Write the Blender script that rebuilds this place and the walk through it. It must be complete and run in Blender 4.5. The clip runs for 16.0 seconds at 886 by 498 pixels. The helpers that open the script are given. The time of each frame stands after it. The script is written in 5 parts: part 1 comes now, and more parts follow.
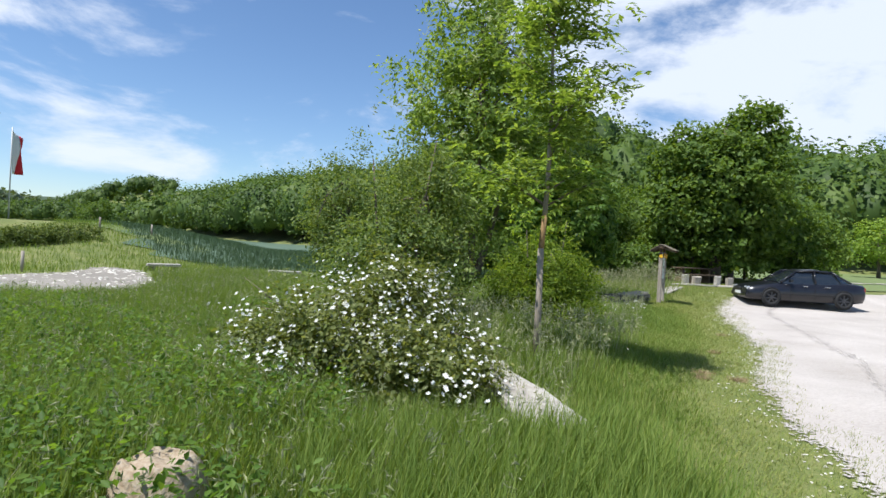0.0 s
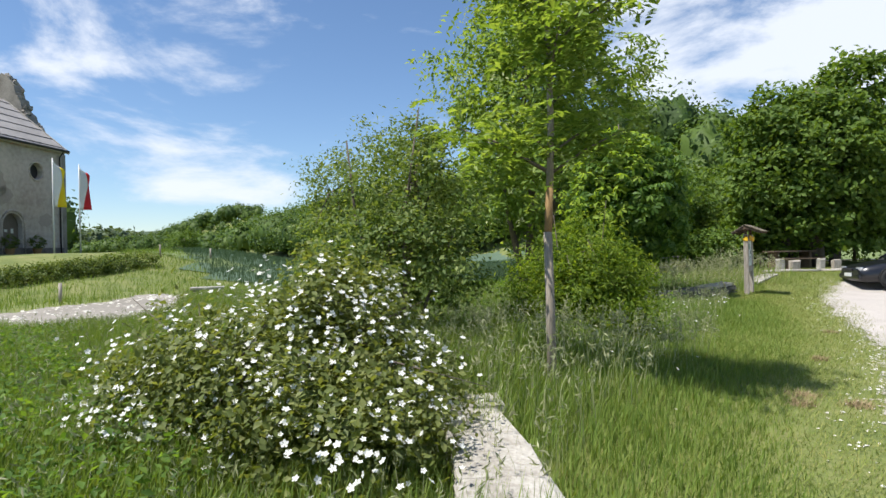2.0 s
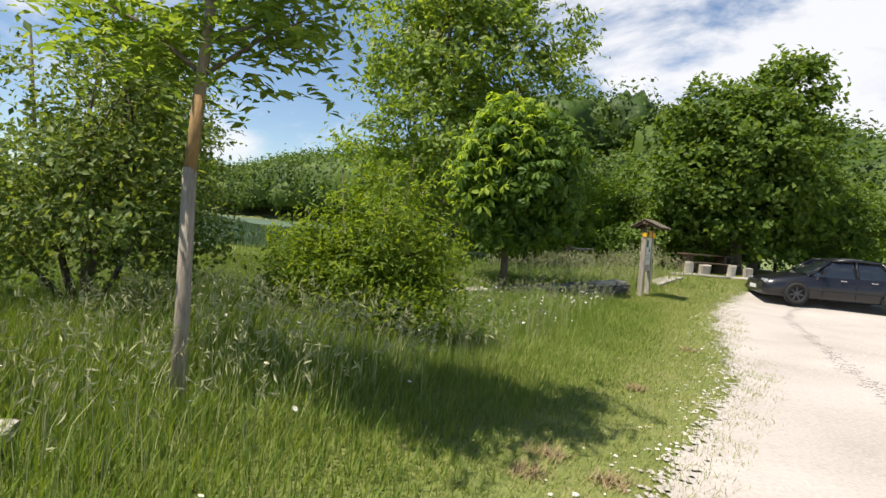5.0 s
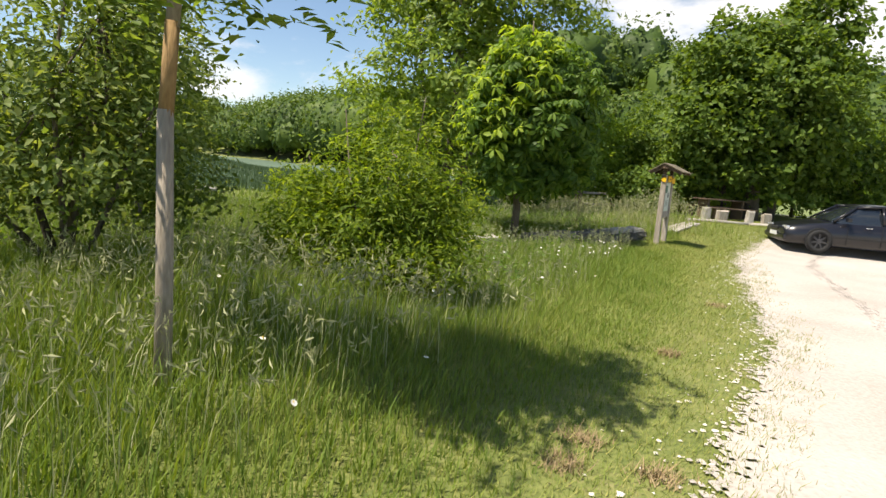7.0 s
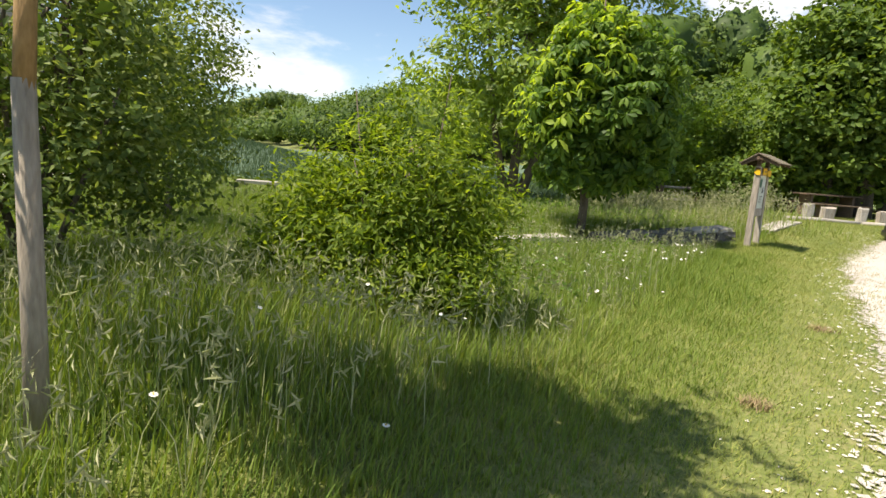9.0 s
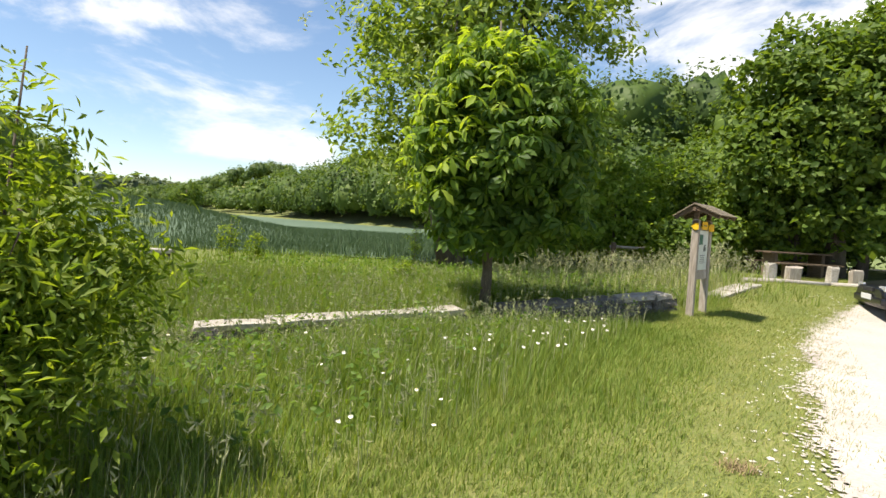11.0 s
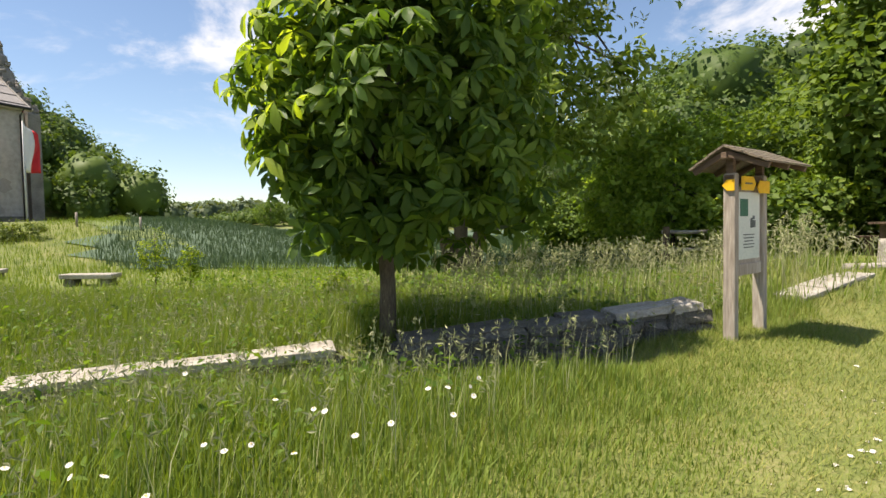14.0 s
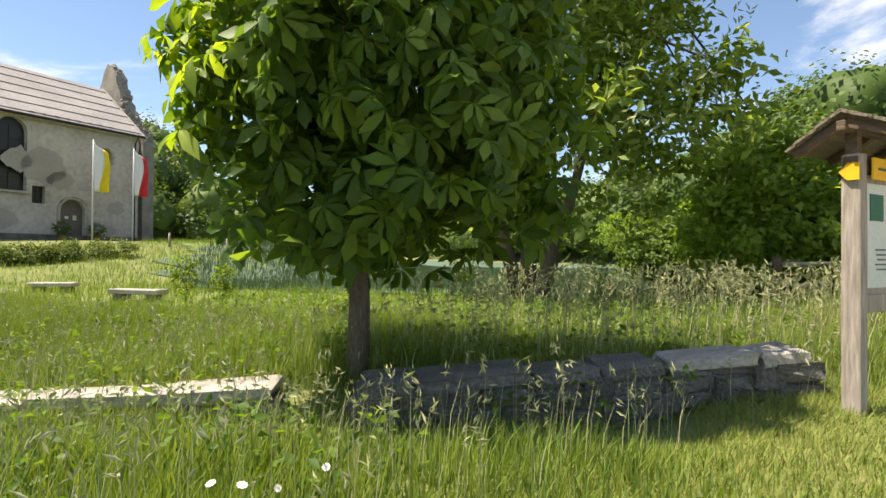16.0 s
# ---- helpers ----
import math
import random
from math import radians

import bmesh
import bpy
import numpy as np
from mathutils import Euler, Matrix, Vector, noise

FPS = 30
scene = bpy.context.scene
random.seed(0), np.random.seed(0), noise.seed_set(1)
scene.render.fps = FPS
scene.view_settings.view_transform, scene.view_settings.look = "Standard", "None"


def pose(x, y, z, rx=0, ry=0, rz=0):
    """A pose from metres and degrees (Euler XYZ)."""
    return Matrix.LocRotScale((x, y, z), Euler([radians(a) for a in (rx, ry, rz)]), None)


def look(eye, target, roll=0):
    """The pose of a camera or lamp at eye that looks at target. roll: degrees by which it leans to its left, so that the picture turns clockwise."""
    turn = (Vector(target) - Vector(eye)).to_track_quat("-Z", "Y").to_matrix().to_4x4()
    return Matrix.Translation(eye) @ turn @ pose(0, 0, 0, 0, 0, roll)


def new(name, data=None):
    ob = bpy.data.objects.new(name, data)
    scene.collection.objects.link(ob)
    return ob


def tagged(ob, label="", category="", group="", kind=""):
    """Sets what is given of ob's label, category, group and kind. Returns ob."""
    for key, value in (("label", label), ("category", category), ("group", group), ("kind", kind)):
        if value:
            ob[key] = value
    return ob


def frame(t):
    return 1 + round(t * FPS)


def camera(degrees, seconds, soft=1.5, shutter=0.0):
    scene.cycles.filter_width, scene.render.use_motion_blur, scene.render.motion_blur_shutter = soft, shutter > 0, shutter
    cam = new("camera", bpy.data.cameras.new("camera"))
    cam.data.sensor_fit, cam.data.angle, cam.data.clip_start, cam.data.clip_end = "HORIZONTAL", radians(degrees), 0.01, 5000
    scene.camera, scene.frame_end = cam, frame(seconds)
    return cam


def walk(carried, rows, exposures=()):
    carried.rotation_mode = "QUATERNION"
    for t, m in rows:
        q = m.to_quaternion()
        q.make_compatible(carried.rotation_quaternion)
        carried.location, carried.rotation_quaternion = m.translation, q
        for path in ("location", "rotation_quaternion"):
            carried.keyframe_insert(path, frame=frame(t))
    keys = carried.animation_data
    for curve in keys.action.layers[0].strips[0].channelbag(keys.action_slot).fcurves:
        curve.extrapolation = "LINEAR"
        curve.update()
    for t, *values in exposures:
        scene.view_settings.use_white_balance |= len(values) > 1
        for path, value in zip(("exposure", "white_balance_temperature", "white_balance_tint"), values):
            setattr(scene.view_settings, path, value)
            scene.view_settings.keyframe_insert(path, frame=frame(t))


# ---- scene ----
def aim(x, y, z, yaw, pitch, roll):
    """A camera pose: eye, degrees to the right of +y, degrees up, lean."""
    a, p = radians(yaw), radians(pitch)
    return look((x, y, z), (x + math.sin(a) * math.cos(p), y + math.cos(a) * math.cos(p), z + math.sin(p)), roll)


cam = camera(73.27, 16.0)
walk(cam, [
    (0.0, aim(-4.294, -2.815, 1.792, 8.60, -0.49, 2.94)),
    (0.5, aim(-3.884, -2.275, 1.758, 5.95, 0.21, 1.07)),
    (1.0, aim(-3.557, -1.573, 1.593, 2.44, 0.76, 0.68)),
    (1.5, aim(-3.161, -1.133, 1.551, -0.43, 0.11, 0.01)),
    (2.0, aim(-2.788, -0.685, 1.639, 0.90, 0.07, -1.32)),
    (2.5, aim(-2.276, -0.142, 1.647, 2.30, 0.61, 2.02)),
    (3.0, aim(-1.707, 0.388, 1.555, 3.08, 2.54, 2.27)),
    (3.5, aim(-1.323, 0.959, 1.398, 2.18, 1.05, -0.07)),
    (4.0, aim(-0.858, 1.134, 1.381, 5.14, 2.39, 1.09)),
    (4.5, aim(-0.505, 1.282, 1.457, 4.65, -0.03, 1.59)),
    (5.0, aim(-0.203, 1.457, 1.539, 4.94, -2.12, 4.49)),
    (7.5, aim(-0.263, 2.211, 1.643, 4.63, -9.62, 4.53)),
    (8.0, aim(-0.251, 2.409, 1.711, 2.52, -11.23, 4.54)),
    (10.5, aim(1.902, 5.028, 1.449, -6.24, -3.26, 4.13)),
    (11.0, aim(2.340, 5.783, 1.571, -2.28, -2.57, 3.23)),
    (11.5, aim(2.702, 6.627, 1.460, -0.12, -1.73, 2.01)),
    (12.0, aim(3.025, 7.309, 1.417, -0.28, -0.94, 1.26)),
    (12.5, aim(3.460, 7.995, 1.460, -3.26, -2.50, 0.09)),
    (13.0, aim(3.809, 8.431, 1.459, -10.15, -3.10, -2.35)),
    (13.5, aim(4.337, 9.361, 1.355, -10.52, -1.94, 0.05)),
    (14.0, aim(4.775, 10.034, 1.409, -11.57, -2.45, -1.14)),
    (14.5, aim(4.975, 10.577, 1.382, -14.95, -0.90, -1.70)),
    (15.0, aim(5.158, 11.067, 1.305, -16.77, 0.09, -1.51)),
    (15.5, aim(5.337, 11.514, 1.311, -19.41, 0.38, -2.95)),
    (16.0, aim(5.374, 12.027, 1.141, -21.38, 0.84, 0.39)),
], exposures=[(0.0, 0.45, 5950, 10), (3.5, 0.54, 6500, 10), (5.0, 0.53, 6800, 11), (8.0, 0.8, 7200, 11), (11.0, 0.84, 7000, 11), (13.5, 0.77, 7200, 14), (16.0, 1.04, 7300, 13)])

# ---- light ----
SUN_TO = Vector((-0.48, -0.18, 1.0)).normalized()
sun = new("sun", bpy.data.lights.new("sun", "SUN"))
sun.data.energy, sun.data.angle, sun.data.color = 5.0, radians(0.53), (1.0, 0.95, 0.86)
sun.matrix_world = look(tuple(SUN_TO * 50), (0, 0, 0))

world = bpy.data.worlds.new("sky")
scene.world = world
world.use_nodes = True
wt = world.node_tree
wt.nodes.clear()


def wnode(kind, **inputs):
    n = wt.nodes.new(kind)
    for k, v in inputs.items():
        n.inputs[k].default_value = v
    return n


sky = wt.nodes.new("ShaderNodeTexSky")
sky.sky_type, sky.sun_disc = "NISHITA", False
sky.sun_elevation = math.asin(SUN_TO.z)
sky.sun_rotation = math.atan2(SUN_TO.x, SUN_TO.y)
sky.air_density, sky.dust_density, sky.ozone_density = 1.0, 0.1, 4.0
coord = wt.nodes.new("ShaderNodeTexCoord")
mapn = wt.nodes.new("ShaderNodeMapping")
mapn.inputs["Scale"].default_value = (1.0, 1.0, 2.3)
mapn.inputs["Location"].default_value = (0.35, 0.1, 0.2)
wt.links.new(coord.outputs["Generated"], mapn.inputs["Vector"])
big = wnode("ShaderNodeTexNoise", Scale=3.3, Detail=9.0, Roughness=0.6, Distortion=0.35)
wt.links.new(mapn.outputs["Vector"], big.inputs["Vector"])
# more cloud towards the right-hand valley side
dotn = wt.nodes.new("ShaderNodeVectorMath")
dotn.operation = "DOT_PRODUCT"
dotn.inputs[1].default_value = Vector((0.45, 0.82, 0.36)).normalized()
wt.links.new(coord.outputs["Generated"], dotn.inputs[0])
lift = wt.nodes.new("ShaderNodeMapRange")
for k, v in (("From Min", 0.925), ("From Max", 0.985), ("To Min", 0.0), ("To Max", 0.19)):
    lift.inputs[k].default_value = v
wt.links.new(dotn.outputs["Value"], lift.inputs["Value"])
add = wt.nodes.new("ShaderNodeMath")
wt.links.new(big.outputs["Fac"], add.inputs[0])
wt.links.new(lift.outputs["Result"], add.inputs[1])
ramp = wt.nodes.new("ShaderNodeMapRange")
ramp.interpolation_type = "SMOOTHSTEP"
for k, v in (("From Min", 0.50), ("From Max", 0.70), ("To Min", 0.0), ("To Max", 0.92)):
    ramp.inputs[k].default_value = v
wt.links.new(add.outputs["Value"], ramp.inputs["Value"])
mixc = wt.nodes.new("ShaderNodeMix")
mixc.data_type = "RGBA"
mixc.inputs[7].default_value = (6.9, 7.1, 7.5, 1)
wt.links.new(ramp.outputs["Result"], mixc.inputs[0])
wt.links.new(sky.outputs["Color"], mixc.inputs[6])
bg = wt.nodes.new("ShaderNodeBackground")
bg.inputs["Strength"].default_value = 0.10
wt.links.new(mixc.outputs[2], bg.inputs["Color"])
wout = wt.nodes.new("ShaderNodeOutputWorld")
wt.links.new(bg.outputs["Background"], wout.inputs["Surface"])


# ---- materials ----
def material(name, colours, scale=6.0, rough=0.85, bump=0.25, metal=0.0, island=0.0, translucent=0.0, coarse=0.35, stretch=(1, 1, 1), coat=0.0):
    """A surface of two or three colours, mottled at two scales, with fine relief."""
    m = bpy.data.materials.new(name)
    m.use_nodes = True
    t = m.node_tree
    b = t.nodes["Principled BSDF"]
    b.inputs["Roughness"].default_value, b.inputs["Metallic"].default_value = rough, metal
    b.inputs["Coat Weight"].default_value = coat
    co = t.nodes.new("ShaderNodeTexCoord")
    mp = t.nodes.new("ShaderNodeMapping")
    mp.inputs["Scale"].default_value = stretch
    t.links.new(co.outputs["Object"], mp.inputs["Vector"])
    fine = t.nodes.new("ShaderNodeTexNoise")
    fine.inputs["Scale"].default_value, fine.inputs["Detail"].default_value = scale * 6, 6
    wide = t.nodes.new("ShaderNodeTexNoise")
    wide.inputs["Scale"].default_value, wide.inputs["Detail"].default_value = scale * coarse, 4
    for n in (fine, wide):
        t.links.new(mp.outputs["Vector"], n.inputs["Vector"])
    mix = t.nodes.new("ShaderNodeMath")
    mix.operation = "MULTIPLY_ADD"
    mix.inputs[1].default_value = 0.5
    t.links.new(fine.outputs["Fac"], mix.inputs[0])
    half = t.nodes.new("ShaderNodeMath")
    half.operation = "MULTIPLY"
    half.inputs[1].default_value = 0.5
    t.links.new(wide.outputs["Fac"], half.inputs[0])
    t.links.new(half.outputs[0], mix.inputs[2])
    fac = mix.outputs[0]
    if island:
        geo = t.nodes.new("ShaderNodeNewGeometry")
        blend = t.nodes.new("ShaderNodeMix")
        blend.inputs[0].default_value = island
        t.links.new(fac, blend.inputs[2])
        t.links.new(geo.outputs["Random Per Island"], blend.inputs[3])
        fac = blend.outputs[0]
    r = t.nodes.new("ShaderNodeValToRGB")
    lo, hi = (0.34, 0.66) if not island else (0.15, 0.85)
    r.color_ramp.elements[0].position, r.color_ramp.elements[1].position = lo, hi
    r.color_ramp.elements[0].color, r.color_ramp.elements[1].color = (*colours[0], 1), (*colours[-1], 1)
    for i, c in enumerate(colours[1:-1]):
        e = r.color_ramp.elements.new(lo + (hi - lo) * (i + 1) / (len(colours) - 1))
        e.color = (*c, 1)
    t.links.new(fac, r.inputs["Fac"])
    t.links.new(r.outputs["Color"], b.inputs["Base Color"])
    if bump:
        bp = t.nodes.new("ShaderNodeBump")
        bp.inputs["Strength"].default_value, bp.inputs["Distance"].default_value = bump, 0.05 / max(1.0, scale / 6)
        t.links.new(mix.outputs[0], bp.inputs["Height"])
        t.links.new(bp.outputs["Normal"], b.inputs["Normal"])
    if translucent:
        b.inputs["Specular IOR Level"].default_value = 0.22 if rough > 0.4 else 0.5
        tr = t.nodes.new("ShaderNodeBsdfTranslucent")
        tint = t.nodes.new("ShaderNodeMix")
        tint.data_type, tint.blend_type = "RGBA", "MULTIPLY"
        tint.inputs[0].default_value = 1.0
        tint.inputs[7].default_value = (1.9, 1.8, 0.6, 1) if colours[-1][1] > colours[-1][0] * 1.05 else (1, 1, 1, 1)
        t.links.new(r.outputs["Color"], tint.inputs[6])
        t.links.new(tint.outputs[2], tr.inputs["Color"])
        ms = t.nodes.new("ShaderNodeMixShader")
        ms.inputs[0].default_value = translucent
        t.links.new(b.outputs[0], ms.inputs[1])
        t.links.new(tr.outputs[0], ms.inputs[2])
        t.links.new(ms.outputs[0], t.nodes["Material Output"].inputs["Surface"])
    return m


def leaf_material(name, dark, mid, light, translucent=0.35, rough=0.55):
    return material(name, [dark, mid, light], scale=1.2, rough=rough, bump=0.0, island=0.6, translucent=min(0.5, translucent + 0.1))


M_MEADOW = material("meadow_soil", [(0.085, 0.115, 0.025), (0.15, 0.175, 0.042), (0.25, 0.23, 0.095)], scale=4.5, rough=0.95, bump=0.6, coarse=0.2)
M_FIELD = material("crop_field", [(0.06, 0.10, 0.06), (0.08, 0.125, 0.075), (0.10, 0.15, 0.09)], scale=0.12, rough=0.9, bump=0.7, stretch=(1, 0.25, 1))
M_PALEFIELD = material("mown_field", [(0.12, 0.16, 0.05), (0.17, 0.21, 0.07)], scale=0.2, rough=0.95, bump=0.4)
M_GRAVEL = material("white_gravel", [(0.345, 0.305, 0.265), (0.43, 0.385, 0.345), (0.50, 0.455, 0.41)], scale=5.0, rough=0.95, bump=0.5, coarse=0.12)
M_ROAD = material("farm_road", [(0.18, 0.16, 0.13), (0.25, 0.222, 0.185), (0.31, 0.28, 0.235)], scale=2.0, rough=0.95, bump=0.4, coarse=0.2)
M_STONE_BIT = material("limestone_chips", [(0.45, 0.42, 0.36), (0.62, 0.58, 0.5), (0.72, 0.69, 0.62)], scale=8, rough=0.9, island=0.7)
M_GRASS = material("tall_grass", [(0.095, 0.155, 0.028), (0.16, 0.232, 0.044), (0.27, 0.315, 0.08)], scale=0.5, rough=0.6, bump=0, island=0.5, translucent=0.3)
M_GRASS2 = material("mown_grass", [(0.146, 0.202, 0.037), (0.238, 0.287, 0.066), (0.421, 0.372, 0.125)], scale=0.6, rough=0.7, bump=0, island=0.5, translucent=0.3)
M_STRAW = material("ripe_grass_ears", [(0.23, 0.26, 0.10), (0.36, 0.37, 0.18), (0.5, 0.49, 0.29)], scale=1, rough=0.8, bump=0, island=0.7, translucent=0.25)
M_CROP = material("young_wheat", [(0.055, 0.095, 0.047), (0.08, 0.125, 0.062), (0.11, 0.165, 0.085)], scale=0.3, rough=0.55, bump=0, island=0.5, translucent=0.12)
M_HERB = leaf_material("broad_herbs", (0.055, 0.109, 0.018), (0.101, 0.178, 0.029), (0.165, 0.248, 0.044))
M_ASH = leaf_material("ash_leaves", (0.09, 0.15, 0.029), (0.165, 0.24, 0.051), (0.29, 0.36, 0.1), 0.34)
M_APPLE = leaf_material("apple_leaves", (0.065, 0.105, 0.027), (0.125, 0.18, 0.046), (0.25, 0.29, 0.1), 0.3)
M_WILLOW = leaf_material("willow_leaves", (0.065, 0.115, 0.014), (0.135, 0.205, 0.024), (0.26, 0.32, 0.05), 0.4)
M_ROSE = leaf_material("rose_leaves", (0.075, 0.098, 0.026), (0.135, 0.165, 0.045), (0.235, 0.25, 0.09), 0.28)
M_CHEST = leaf_material("chestnut_leaves", (0.042, 0.09, 0.016), (0.088, 0.16, 0.028), (0.175, 0.26, 0.045), 0.36, 0.5)
M_CHESTNEWLIT = leaf_material("young_and_sunlit_chestnut_leaves", (0.165, 0.255, 0.028), (0.25, 0.345, 0.042), (0.35, 0.43, 0.068), 0.4)
M_SEED = leaf_material("pale_seed_clusters", (0.30, 0.36, 0.12), (0.42, 0.46, 0.2), (0.52, 0.54, 0.28), 0.3)
M_MAPLE = leaf_material("dense_tree_leaves", (0.055, 0.101, 0.018), (0.101, 0.163, 0.029), (0.165, 0.232, 0.047), 0.28)
M_HAZEL = leaf_material("hazel_leaves", (0.125, 0.2, 0.034), (0.2, 0.295, 0.054), (0.31, 0.39, 0.09), 0.38)
M_WOODS = leaf_material("forest_leaves", (0.040, 0.076, 0.016), (0.074, 0.124, 0.025), (0.130, 0.188, 0.039), 0.18)
# distance haze is coloured into these paler, greyer greens
M_FARWOODSHAZE = leaf_material("hazed_far_forest_leaves", (0.078, 0.108, 0.057), (0.106, 0.144, 0.074), (0.142, 0.180, 0.097), 0.15)
M_BARK = material("bark", [(0.06, 0.045, 0.033), (0.12, 0.095, 0.07), (0.19, 0.16, 0.125)], scale=10, rough=0.95, bump=0.7, stretch=(1, 1, 0.25))
M_BARKGREY = material("smooth_grey_brown_bark", [(0.15, 0.125, 0.09), (0.22, 0.19, 0.14), (0.28, 0.25, 0.19)], scale=10, rough=0.9, bump=0.4, stretch=(1, 1, 0.3))
M_BARKORANGE = material("orange_brown_bark", [(0.15, 0.095, 0.04), (0.23, 0.14, 0.055), (0.30, 0.195, 0.085)], scale=10, rough=0.9, bump=0.5, stretch=(1, 1, 0.3))
M_WRAP = material("weathered_stake_wood", [(0.19, 0.155, 0.115), (0.28, 0.235, 0.18), (0.37, 0.32, 0.255)], scale=9, rough=0.9, bump=0.5, stretch=(1, 1, 0.2))
M_OLDWOOD = material("weathered_grey_timber", [(0.20, 0.165, 0.13), (0.33, 0.285, 0.235), (0.46, 0.41, 0.35)], scale=7, rough=0.9, bump=0.6, stretch=(1, 1, 0.12))
# brown timber, its colour deepened for the tree shade over the picnic table
M_BROWNWOODSHADE = material("shade_deepened_brown_timber", [(0.07, 0.045, 0.03), (0.12, 0.08, 0.052), (0.18, 0.125, 0.085)], scale=7, rough=0.9, bump=0.5, stretch=(1, 0.15, 1))
M_SHINGLE = material("mossy_roof_boards", [(0.11, 0.085, 0.06), (0.18, 0.145, 0.105), (0.20, 0.20, 0.10)], scale=7, rough=0.95, bump=0.7)
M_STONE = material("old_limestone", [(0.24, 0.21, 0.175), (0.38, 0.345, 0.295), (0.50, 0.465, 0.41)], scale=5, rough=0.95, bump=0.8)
# dark rough stone, with the shade on the old walls mixed into its tone
M_STONEDARKSHADE = material("rough_stone_and_shade", [(0.065, 0.06, 0.052), (0.125, 0.115, 0.10), (0.21, 0.195, 0.17)], scale=6, rough=0.95, bump=0.9)
M_MORTAR = material("old_mortar", [(0.13, 0.12, 0.10), (0.22, 0.205, 0.18)], scale=8, rough=1.0, bump=0.8)
M_BOULDER = material("lichened_boulder", [(0.20, 0.13, 0.07), (0.36, 0.28, 0.19), (0.47, 0.40, 0.31)], scale=5, rough=0.9, bump=0.6)
M_PLASTER = material("weathered_plaster", [(0.30, 0.27, 0.235), (0.42, 0.385, 0.335), (0.52, 0.48, 0.42)], scale=0.55, rough=0.95, bump=0.35, coarse=0.8)
M_PATCH = material("bare_plaster_patches", [(0.29, 0.262, 0.23), (0.38, 0.345, 0.30)], scale=1.2, rough=0.95, bump=0.5)
M_ROOF = material("grey_roof_sheets", [(0.26, 0.235, 0.215), (0.34, 0.31, 0.285), (0.42, 0.385, 0.36)], scale=1.2, rough=0.6, bump=0.2)
M_ROOFSEAM = material("roof_seams", [(0.10, 0.09, 0.08), (0.15, 0.135, 0.12)], scale=3, rough=0.7)
M_RUIN = material("ruined_masonry", [(0.14, 0.12, 0.10), (0.26, 0.235, 0.20), (0.36, 0.33, 0.29)], scale=3, rough=1.0, bump=1.0)
M_DARK = material("dark_opening", [(0.012, 0.012, 0.012), (0.02, 0.019, 0.018)], scale=3, rough=0.4, bump=0)
M_DOOR = material("old_door_wood", [(0.10, 0.085, 0.07), (0.16, 0.14, 0.115)], scale=4, rough=0.8, stretch=(1, 1, 0.15))
M_PIPE = material("dark_metal_pipe", [(0.03, 0.026, 0.024), (0.05, 0.045, 0.04)], scale=5, rough=0.5, metal=0.6)
M_POLE = material("white_flagpole", [(0.55, 0.55, 0.54), (0.68, 0.68, 0.67)], scale=3, rough=0.4, bump=0)
M_WHITE = material("white_cloth", [(0.74, 0.74, 0.73), (0.82, 0.82, 0.81)], scale=2, rough=0.8, bump=0.05, translucent=0.25)
M_YELLOW = material("yellow_cloth", [(0.80, 0.56, 0.01), (0.88, 0.66, 0.02)], scale=2, rough=0.8, bump=0.05)
M_RED = material("red_cloth", [(0.58, 0.02, 0.025), (0.70, 0.035, 0.04)], scale=2, rough=0.8, bump=0.05)
M_SIGNYELLOW = material("yellow_trail_sign", [(0.72, 0.40, 0.01), (0.84, 0.50, 0.02)], scale=4, rough=0.5, bump=0.05)
M_PAPER = material("faded_map_sheet", [(0.50, 0.55, 0.50), (0.60, 0.64, 0.58), (0.66, 0.68, 0.62)], scale=5, rough=0.5, bump=0.02)
M_GREENSHEET = material("green_notice", [(0.035, 0.12, 0.075), (0.05, 0.16, 0.10)], scale=6, rough=0.5, bump=0)
M_INK = material("dark_print", [(0.05, 0.06, 0.06), (0.16, 0.18, 0.17)], scale=20, rough=0.6, bump=0)
M_PETAL = material("white_petals", [(0.70, 0.68, 0.60), (0.82, 0.81, 0.76)], scale=3, rough=0.7, bump=0, island=0.6, translucent=0.2)
M_PISTIL = material("yellow_flower_centre", [(0.55, 0.36, 0.03), (0.65, 0.45, 0.05)], scale=9, rough=0.8, bump=0)
M_CARPAINT = material("black_car_paint", [(0.006, 0.006, 0.009), (0.010, 0.010, 0.014)], scale=2, rough=0.3, bump=0, coat=0.35)
M_CARGLASS = material("tinted_car_glass", [(0.012, 0.016, 0.02), (0.02, 0.025, 0.03)], scale=2, rough=0.04, bump=0, coat=1.0)
M_TYRE = material("tyre_rubber", [(0.012, 0.012, 0.012), (0.022, 0.022, 0.022)], scale=9, rough=0.9)
M_RIM = material("dark_alloy_rim", [(0.06, 0.06, 0.065), (0.10, 0.10, 0.105)], scale=5, rough=0.35, metal=0.8, bump=0)
M_LAMP = material("clear_headlamp", [(0.5, 0.52, 0.55), (0.65, 0.66, 0.68)], scale=5, rough=0.1, metal=0.5, bump=0)
M_TAIL = material("red_tail_lamp", [(0.25, 0.01, 0.012), (0.35, 0.02, 0.02)], scale=5, rough=0.15, bump=0, coat=1.0)
M_CHROME = material("bright_trim", [(0.5, 0.5, 0.5), (0.6, 0.6, 0.6)], scale=5, rough=0.2, metal=1.0, bump=0)
M_PLATE = material("number_plate", [(0.62, 0.63, 0.62), (0.7, 0.7, 0.7)], scale=5, rough=0.5, bump=0)
